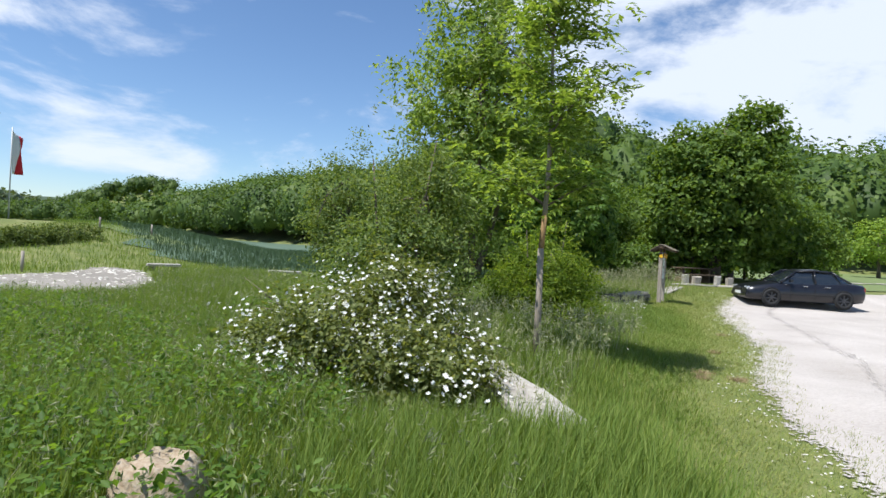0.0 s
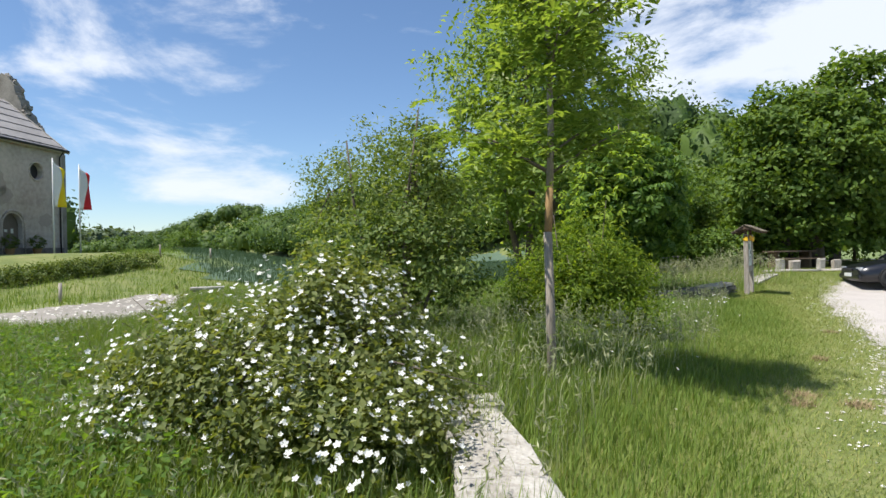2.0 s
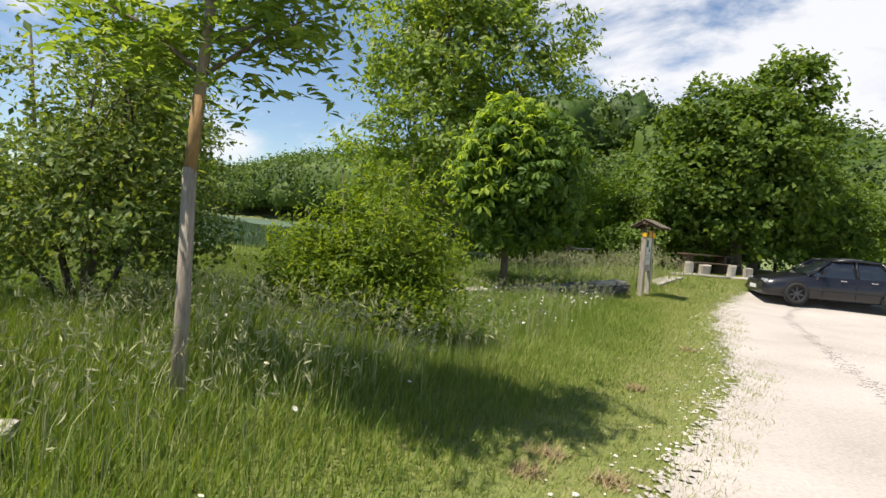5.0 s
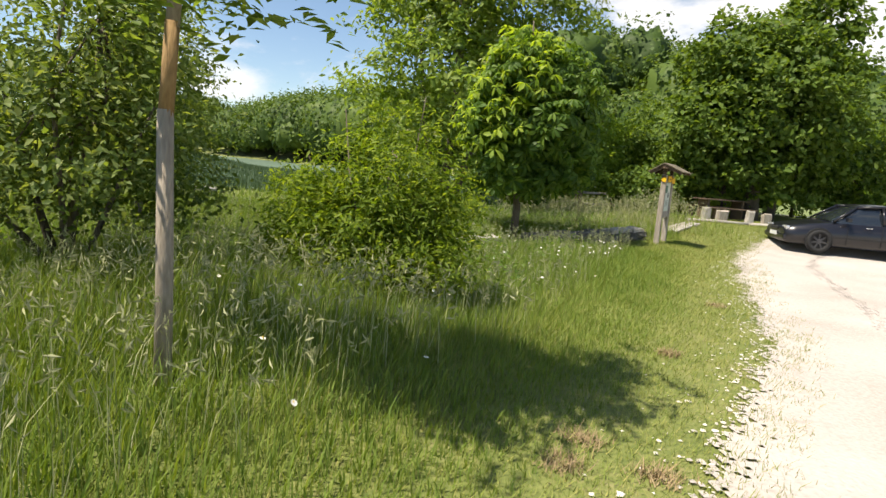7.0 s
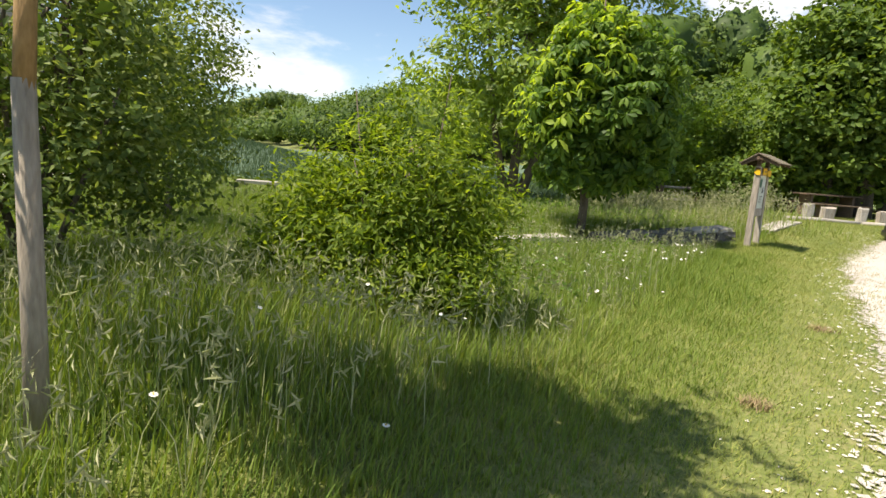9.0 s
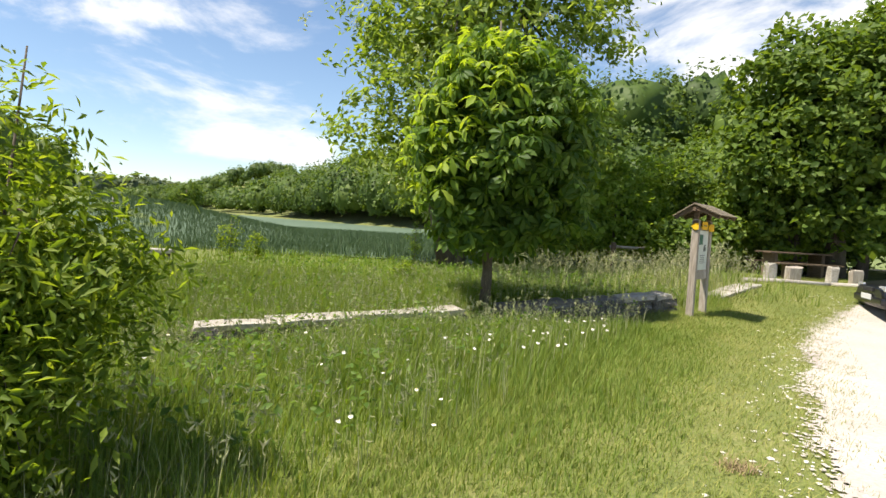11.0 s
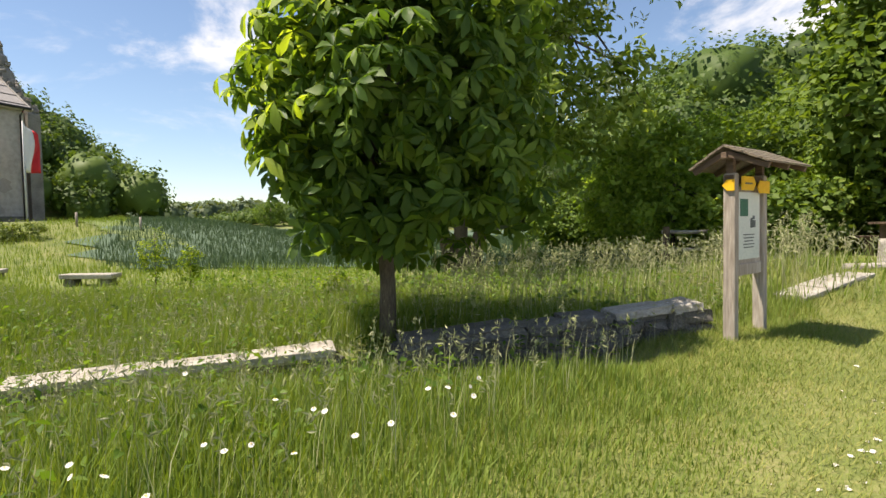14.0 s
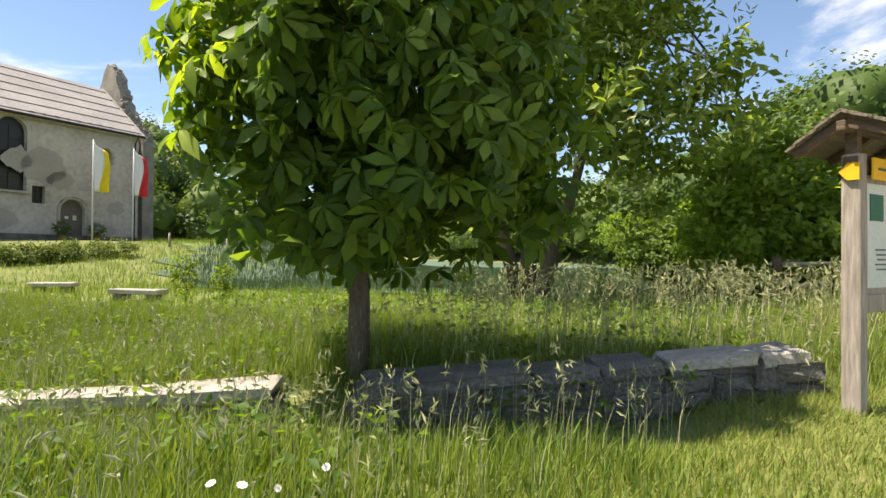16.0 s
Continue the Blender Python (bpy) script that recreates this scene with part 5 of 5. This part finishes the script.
# ---- flags ----
def flagpole(x, y, hgt, colours, label, rz):
    """A white pole with a hanging banner of two stripes."""
    z = float(height(x, y))
    t = thing("flagpole", label, "flag", (x, y, z), rz)
    part("pole", tube(bmesh.new(), [(0, 0, 0), (0, 0, hgt * 0.5), (0, 0, hgt)], [0.05, 0.042, 0.03], 10), M_POLE, t)
    wd, hg = 0.62, 2.9
    for k, m in enumerate(colours):
        n, q = 14, 5
        bm = bmesh.new()
        g = [[None] * (q + 1) for _ in range(n + 1)]
        for a in range(n + 1):
            for b in range(q + 1):
                u, v = (k + b / q) * wd, a / n
                droop = 0.55 * u * (1 - v) ** 2
                g[a][b] = bm.verts.new((0.06 + u * (0.75 + 0.12 * math.sin(v * 5)), 0.14 * math.sin(u * 5.5 + v * 4) * (0.4 + u), hgt - 0.15 - v * hg - droop))
        for a in range(n):
            for b in range(q):
                f = bm.faces.new((g[a][b], g[a][b + 1], g[a + 1][b + 1], g[a + 1][b]))
                f.smooth = True
        s = part("flag_stripe", bm, m, t, ("white", "yellow", "red")[(M_WHITE, M_YELLOW, M_RED).index(m)] + " cloth stripe")
        sol = s.modifiers.new("cloth", "SOLIDIFY")
        sol.thickness = 0.006
    return t


flagpole(-26.6, 37.1, 6.0, (M_WHITE, M_YELLOW), "white and yellow hanging flag on a white pole", 80)
flagpole(-26.6, 39.9, 6.0, (M_WHITE, M_RED), "white and red hanging flag on a white pole", 80)

# clipped hedge between road and chapel
r = rng_of(61)
hx = np.array([(-29, 16.5), (-25, 21.0), (-22.0, 25.3), (-20.0, 29.0), (-18.6, 32.3)])
for k in range(4):
    a, b = hx[k], hx[k + 1]
    mid = (a + b) / 2
    t = thing("hedge", "low dark green hedge along the farm road", "hedge", (float(mid[0]), float(mid[1]), float(height(*mid))), group="hedge along the farm road")
    bl = [(float((b - a)[0] * u), float((b - a)[1] * u), 0.32, 0.8, 0.8, 0.46) for u in np.linspace(-0.5, 0.5, 7)]
    p, o, _ = crown_points(r, bl, 260, 24, 0.12, 0.5)
    p[:, 2] += height(p[:, 0] + mid[0], p[:, 1] + mid[1]) - height(*mid)
    part("foliage", leaf_mesh("foliage", p, o, 0.11, 0.07, r), M_HEDGE, t)
    for q in range(5):
        w = (b - a) * r.uniform(-0.5, 0.5)
        zz = float(height(mid[0] + w[0], mid[1] + w[1]) - height(*mid))
        part("stem", tube(bmesh.new(), [(w[0], w[1], zz - 0.02), (w[0] + 0.05, w[1], zz + 0.3), (w[0], w[1] + 0.05, zz + 0.6)], [0.02, 0.016, 0.006], 5), M_BARK, t)
for k, (x, y) in enumerate([(-15.9, 20.4), (-19.5, 36.0), (-17.0, 37.5)]):
    tagged(part("marker_post", tube(bmesh.new(), [(x, y, float(height(x, y)) - 0.05), (x, y, float(height(x, y)) + 0.75)], [0.06, 0.055], 8), M_OLDWOOD), "short wooden marker post beside the road", "post", group="marker posts")


# ---- grass, herbs and small stones ----
def scatter(r, n, x0, x1, y0, y1, keep):
    x, y = r.uniform(x0, x1, n), r.uniform(y0, y1, n)
    k = keep(x, y)
    return x[k], y[k]


GP = np.array(GRAVEL[:12], float)


def rim(x, y):
    """Metres from the gravel's rim towards the meadow."""
    return (np.interp(y, GP[:, 1], GP[:, 0]) - x) * 0.80


def on_gravel(x, y):
    return inside(GRAVEL, x, y)


def clear(x, y):
    return ~inside(ROAD, x, y) & ~inside(GRAVEL, x, y)


def stuff(name, me, mat, label, category="grass"):
    return tagged(part(name, me, mat), label, category, kind="stuff")


r = rng_of(71)


def open_strip(x, y):
    """Thin growth right in front of the shaded wall."""
    n = wall_front(x, y)
    return ~((n < 0.2) & (n > -1.05) & (x + n * 0.6 > 2.2) & (x < 6.2) & (np.sin(x * 91.7 + y * 57.3) < 0.7))


tuft = lambda x, y: 0.5 + 0.5 * np.clip(edge_noise(x, y, 0.55, 2.0) * 0.8 + 0.5 * np.sin(x * 0.7 + y * 0.4), -1, 1)
# tall meadow near the path
x, y = scatter(r, 280000, -12, 8, -1.5, 20, lambda x, y: clear(x, y) & (rim(x, y) > 0.8) & (np.hypot(x + 1.57, y - 5.58) > 0.12) & open_strip(x, y) & (np.hypot(x + 5.2, y - 0.6) > 0.55))
h = (0.22 + 0.16 * np.clip((-x - 1.5) / 2, 0, 1) + 0.36 * tuft(x, y) * r.uniform(0.5, 1.1, len(x))) * np.clip(0.16 + (rim(x, y) - 0.8) * 0.30, 0.16, 1.0) * (1 - 0.6 * smooth(1.1, 0.5, np.abs(wall_front(x, y) + 0.65)) * smooth(-3, -1, x))
stuff("tall_grass", blades_mesh("tall_grass", x, y, h, r.uniform(0.006, 0.013, len(x)), r, 0.55), M_GRASS, "tall uncut green meadow grass")
x, y = scatter(r, 22000, -12, 7, -1, 19, lambda x, y: clear(x, y) & (rim(x, y) > 2.1) & open_strip(x, y))
h = r.uniform(0.42, 0.8, len(x)) * (0.55 + 0.45 * tuft(x, y))
stuff("grass_stems", blades_mesh("grass_stems", x, y, h, r.uniform(0.004, 0.007, len(x)), r, 0.4), M_STRAW, "ripe grass stems above the meadow")
# seed heads
a = np.stack([x, y, height(x, y) + h * 0.9], 1)[::2]
c = np.repeat(a, 5, 0) + r.normal(size=(len(a) * 5, 3)) * [0.012, 0.012, 0.035]
stuff("grass_ears", leaf_mesh("grass_ears", c, r.normal(size=c.shape) * [1, 1, 0.2], 0.06, 0.012, r), M_STRAW, "pale nodding grass ears")
# bank of long ears in front of the far side of the wall
x, y = scatter(r, 1300, 2.8, 9.0, 16.2, 23, lambda x, y: (wall_front(x, y) > 0.45) & (wall_front(x, y) < 4.2))
h = r.uniform(0.6, 1.05, len(x))
stuff("grass_stems", blades_mesh("grass_stems", x, y, h, r.uniform(0.006, 0.01, len(x)), r, 0.5), M_STRAW, "long pale grass along the ruined wall")
a = np.stack([x + 0.06, y, height(x, y) + h * 0.88], 1)
c = np.repeat(a, 6, 0) + r.normal(size=(len(a) * 6, 3)) * [0.02, 0.02, 0.06]
stuff("grass_ears", leaf_mesh("grass_ears", c, r.normal(size=c.shape) * [1, 1, 0.2], 0.09, 0.018, r), M_STRAW, "long pale grass ears along the ruined wall")
# drooping plumes round the young tree and the willow
x, y = scatter(r, 420, -3.2, 1.0, 4.8, 7.6, lambda x, y: (rim(x, y) > 1.9) & (np.hypot(x + 1.57, y - 5.58) > 0.12))
h = r.uniform(0.42, 0.7, len(x))
stuff("grass_stems", blades_mesh("grass_stems", x, y, h, r.uniform(0.004, 0.007, len(x)), r, 0.75), M_STRAW, "drooping grass stems on the bank")
a = np.stack([x + 0.06, y, height(x, y) + h * 0.85], 1)
c = np.repeat(a, 6, 0) + r.normal(size=(len(a) * 6, 3)) * [0.025, 0.025, 0.05]
stuff("grass_ears", leaf_mesh("grass_ears", c, r.normal(size=c.shape) * [1, 1, 0.2], 0.075, 0.013, r), M_STRAW, "pale drooping grass plumes on the bank")
# dry tufts in the trodden strip
for tx, ty in ((0.75, 5.05), (0.95, 5.35), (1.25, 4.95), (2.4, 7.3), (4.3, 9.9)):
    x, y = tx + r.normal(size=260) * 0.07, ty + r.normal(size=260) * 0.06
    stuff("dry_tuft", blades_mesh("dry_tuft", x, y, r.uniform(0.03, 0.08, 260), r.uniform(0.005, 0.01, 260), r, 1.4, height(x, y) + 0.004, small=True), M_DRYEARTH, "withered brown tuft in the short grass")
# dense short undergrowth below the tall blades
x, y = scatter(r, 320000, -9, 8, -0.5, 19, lambda x, y: clear(x, y) & (rim(x, y) > 1.0) & open_strip(x, y))
h = r.uniform(0.10, 0.26, len(x)) * (0.6 + 0.6 * tuft(x, y)) * np.clip(0.3 + (rim(x, y) - 1.0) * 0.35, 0.3, 1.0)
stuff("meadow_turf", blades_mesh("meadow_turf", x, y, h, r.uniform(0.008, 0.017, len(x)), r, 0.8, small=True), M_GRASS, "dense green turf under the tall grass")
# meadow farther off, coarser
x, y = scatter(r, 90000, -40, 14, 12, 46, lambda x, y: clear(x, y) & (rim(x, y) > 0.3) & ~inside(FIELD, x, y) & ((y > 19) | (x < -10)) & (np.hypot(x + 33, y - 34) > 11))
h = r.uniform(0.2, 0.5, len(x)) * (0.5 + 0.6 * tuft(x, y))
stuff("meadow_grass", blades_mesh("meadow_grass", x, y, h, r.uniform(0.018, 0.035, len(x)), r, 0.5, small=True), M_GRASS, "uncut grass of the farther meadow")
x, y = scatter(r, 26000, -30, 12, -14, 2, lambda x, y: clear(x, y) & ((x < -11) | (y < -1)) & (rim(x, y) > 0.2))
stuff("meadow_grass", blades_mesh("meadow_grass", x, y, r.uniform(0.2, 0.45, len(x)), r.uniform(0.015, 0.03, len(x)), r, 0.5, small=True), M_GRASS, "uncut grass beside the farm road")
# wheat rows at the field's near side
x, y = scatter(r, 100000, -30, 16, 26, 66, lambda x, y: inside(FIELD, x, y))
stuff("wheat", blades_mesh("wheat", x, y, r.uniform(0.3, 0.48, len(x)), r.uniform(0.03, 0.06, len(x)), r, 0.35, small=True), M_CROP, "dense blue-green young wheat", "crop")
# mown strip along the gravel
x, y = scatter(r, 1100000, -5, 16, -3, 24, lambda x, y: (rim(x, y) > -0.55) & (rim(x, y) < 2.4) & (r.uniform(0, 1, len(x)) < np.clip(0.5 + rim(x, y) * 0.9 + 0.45 * edge_noise(x, y, 2.0), 0.0, 1)) | ((y > 15) & (y < 24) & (x > 5.5) & (x < 13.5) & ~on_gravel(x, y)))
h = r.uniform(0.025, 0.07, len(x)) + 0.05 * np.clip(rim(x, y) - 1.2, 0, 1.5) * r.uniform(0.4, 1.2, len(x))
stuff("mown_grass", blades_mesh("mown_grass", x, y, h, r.uniform(0.004, 0.009, len(x)), r, 1.3, height(x, y) + 0.004, small=True), M_GRASS2, "short yellowish trodden grass along the gravel")
# limestone chips along the rim
def chips(name, x, y, s, label):
    n = len(x)
    base = np.array([(-1, -1, 0), (1, -1, 0), (1, 1, 0), (-1, 1, 0), (-0.6, -0.6, 0.8), (0.7, -0.6, 0.9), (0.6, 0.7, 0.8), (-0.7, 0.6, 0.9)], float)
    v = base[None] * (1 + 0.3 * r.normal(size=(n, 8, 3))) * s[:, None, None] * np.array([1, 1, 0.55])
    a = r.uniform(0, math.tau, n)
    ca, sa = np.cos(a)[:, None], np.sin(a)[:, None]
    v = np.stack([v[..., 0] * ca - v[..., 1] * sa, v[..., 0] * sa + v[..., 1] * ca, v[..., 2]], -1)
    v += np.stack([x, y, height(x, y) + 0.008], 1)[:, None, :]
    i = np.arange(n)[:, None] * 8
    f = np.concatenate([i + [4, 5, 6, 7], i + [0, 1, 5, 4], i + [1, 2, 6, 5], i + [2, 3, 7, 6], i + [3, 0, 4, 7]], 1).reshape(-1, 4)
    return stuff(name, mesh_np(name, v.reshape(-1, 3), f), M_STONE_BIT, label, "stones")


x, y = scatter(r, 60000, -4, 14, -3, 20, lambda x, y: (r.uniform(0, 1, len(x)) < np.exp(-((rim(x, y) + 0.05) / 0.42) ** 2)) & (edge_noise(x, y, 1.4, 4.0) > -0.35))
chips("limestone_chips", x, y, r.uniform(0.004, 0.013, len(x)) * r.uniform(0.6, 1.6, len(x)), "white limestone chips strewn along the grass edge")
x, y = scatter(r, 9000, -2, 22, -3, 19, on_gravel)
chips("gravel_stones", x, y, r.uniform(0.005, 0.016, len(x)), "loose pebbles on the gravel")
x, y = scatter(r, 5000, -32, -9, -6, 27, lambda x, y: inside(ROAD, x, y))
chips("road_stones", x, y, r.uniform(0.02, 0.06, len(x)), "loose stones on the farm road")
# broad-leaved herbs in the lush corner
x, y = scatter(r, 9000, -12.5, -4.2, -0.5, 10, lambda x, y: clear(x, y) & (tuft(x, y) > 0.35))
c = np.stack([x, y, height(x, y) + r.uniform(0.12, 0.5, len(x))], 1)
c = np.repeat(c, 6, 0) + r.normal(size=(len(x) * 6, 3)) * [0.09, 0.09, 0.07]
stuff("herbs", leaf_mesh("herbs", c, r.normal(size=c.shape) * 0.5 + [0, 0, 1.0], 0.065, 0.035, r), M_HERB, "lush nettles and broad-leaved herbs", "herbs")
x, y = scatter(r, 2600, -4, 7, 9, 25, lambda x, y: clear(x, y) & (rim(x, y) > 2.6))
c = np.stack([x, y, height(x, y) + r.uniform(0.05, 0.35, len(x))], 1)
c = np.repeat(c, 6, 0) + r.normal(size=(len(x) * 6, 3)) * [0.08, 0.08, 0.06]
stuff("herbs", leaf_mesh("herbs", c, r.normal(size=c.shape) * 0.5 + [0, 0, 1.0], 0.08, 0.045, r), M_HERB, "low broad-leaved herbs in the meadow", "herbs")
# slender saplings in the meadow
for k, (sx, sy, hh) in enumerate([(-4.0, 21.5, 1.4), (-3.5, 22.0, 1.0), (0.9, 19.6, 0.6), (0.6, 25.6, 1.5), (3.9, 24.5, 1.3)]):
    tree("sapling", "slender leafy sapling growing in the meadow", (sx, sy), [(0, 0, -0.02), (0.02, 0, hh * 0.5), (0, 0.02, hh * 0.95)], 0.012,
         [(0, 0, hh * 0.6, 0.26, 0.26, hh * 0.42)], 40, 14, 0.07, (0.075, 0.04), (M_BARK, M_WILLOW if k < 3 else M_MAPLE), 90 + k, limbs=5, shell=0.2, category="sapling")
# ox-eye daisies and umbels
spots = [(3.55, 12.75), (3.25, 12.45), (3.4, 12.6), (3.7, 12.9), (2.3, 11.6), (2.9, 11.2), (1.9, 10.9), (2.6, 12.2), (3.0, 12.0), (3.2, 11.7), (0.4, 3.9), (0.2, 4.3), (0.5, 4.6), (-0.1, 4.0), (-0.5, 4.8), (0.1, 5.4), (1.6, 9.4), (2.0, 9.9), (1.2, 10.6), (4.0, 13.6), (4.2, 13.8), (4.1, 13.5), (-0.6, 3.6), (0.7, 5.0)]
C = []
for (sx, sy) in spots:
    for q in range(2):
        C.append((sx + r.normal() * 0.12, sy + r.normal() * 0.12))
for q in range(45):
    C.append((r.uniform(-3, 3.5), r.uniform(3, 14)))
C = np.array(C)
C = C[rim(C[:, 0], C[:, 1]) > 1.5]
hh = r.uniform(0.3, 0.5, len(C))
top = np.stack([C[:, 0], C[:, 1], height(C[:, 0], C[:, 1]) + hh], 1)
stuff("daisy_stems", blades_mesh("daisy_stems", C[:, 0], C[:, 1], hh, 0.005, r, 0.02), M_GRASS, "thin daisy stems", "flowers")
stuff("daisies", flowers("daisies", top, r.normal(size=top.shape) * 0.3 + [0.1, -0.35, 1.0], 0.018, 9, r), M_PETAL, "scattered white ox-eye daisies", "flowers")
stuff("daisy_centres", leaf_mesh("daisy_centres", top + [0, 0, 0.008], r.normal(size=top.shape) * 0.2 + [0, -0.3, 1.0], 0.011, 0.011, r), M_PISTIL, "yellow daisy centres", "flowers")
# rank grass at the start of the path
x, y = scatter(r, 16000, -4.6, -1.9, -0.2, 2.1, lambda x, y: r.uniform(0, 1, len(x)) < np.clip(1.2 - np.hypot((x + 3.0) / 1.5, (y - 1.2) / 1.3) * 0.7, 0, 1))
stuff("rank_grass", blades_mesh("rank_grass", x, y, r.uniform(0.35, 0.68, len(x)), r.uniform(0.006, 0.013, len(x)), r, 0.5), M_GRASS, "rank high grass in front of the low wall end")
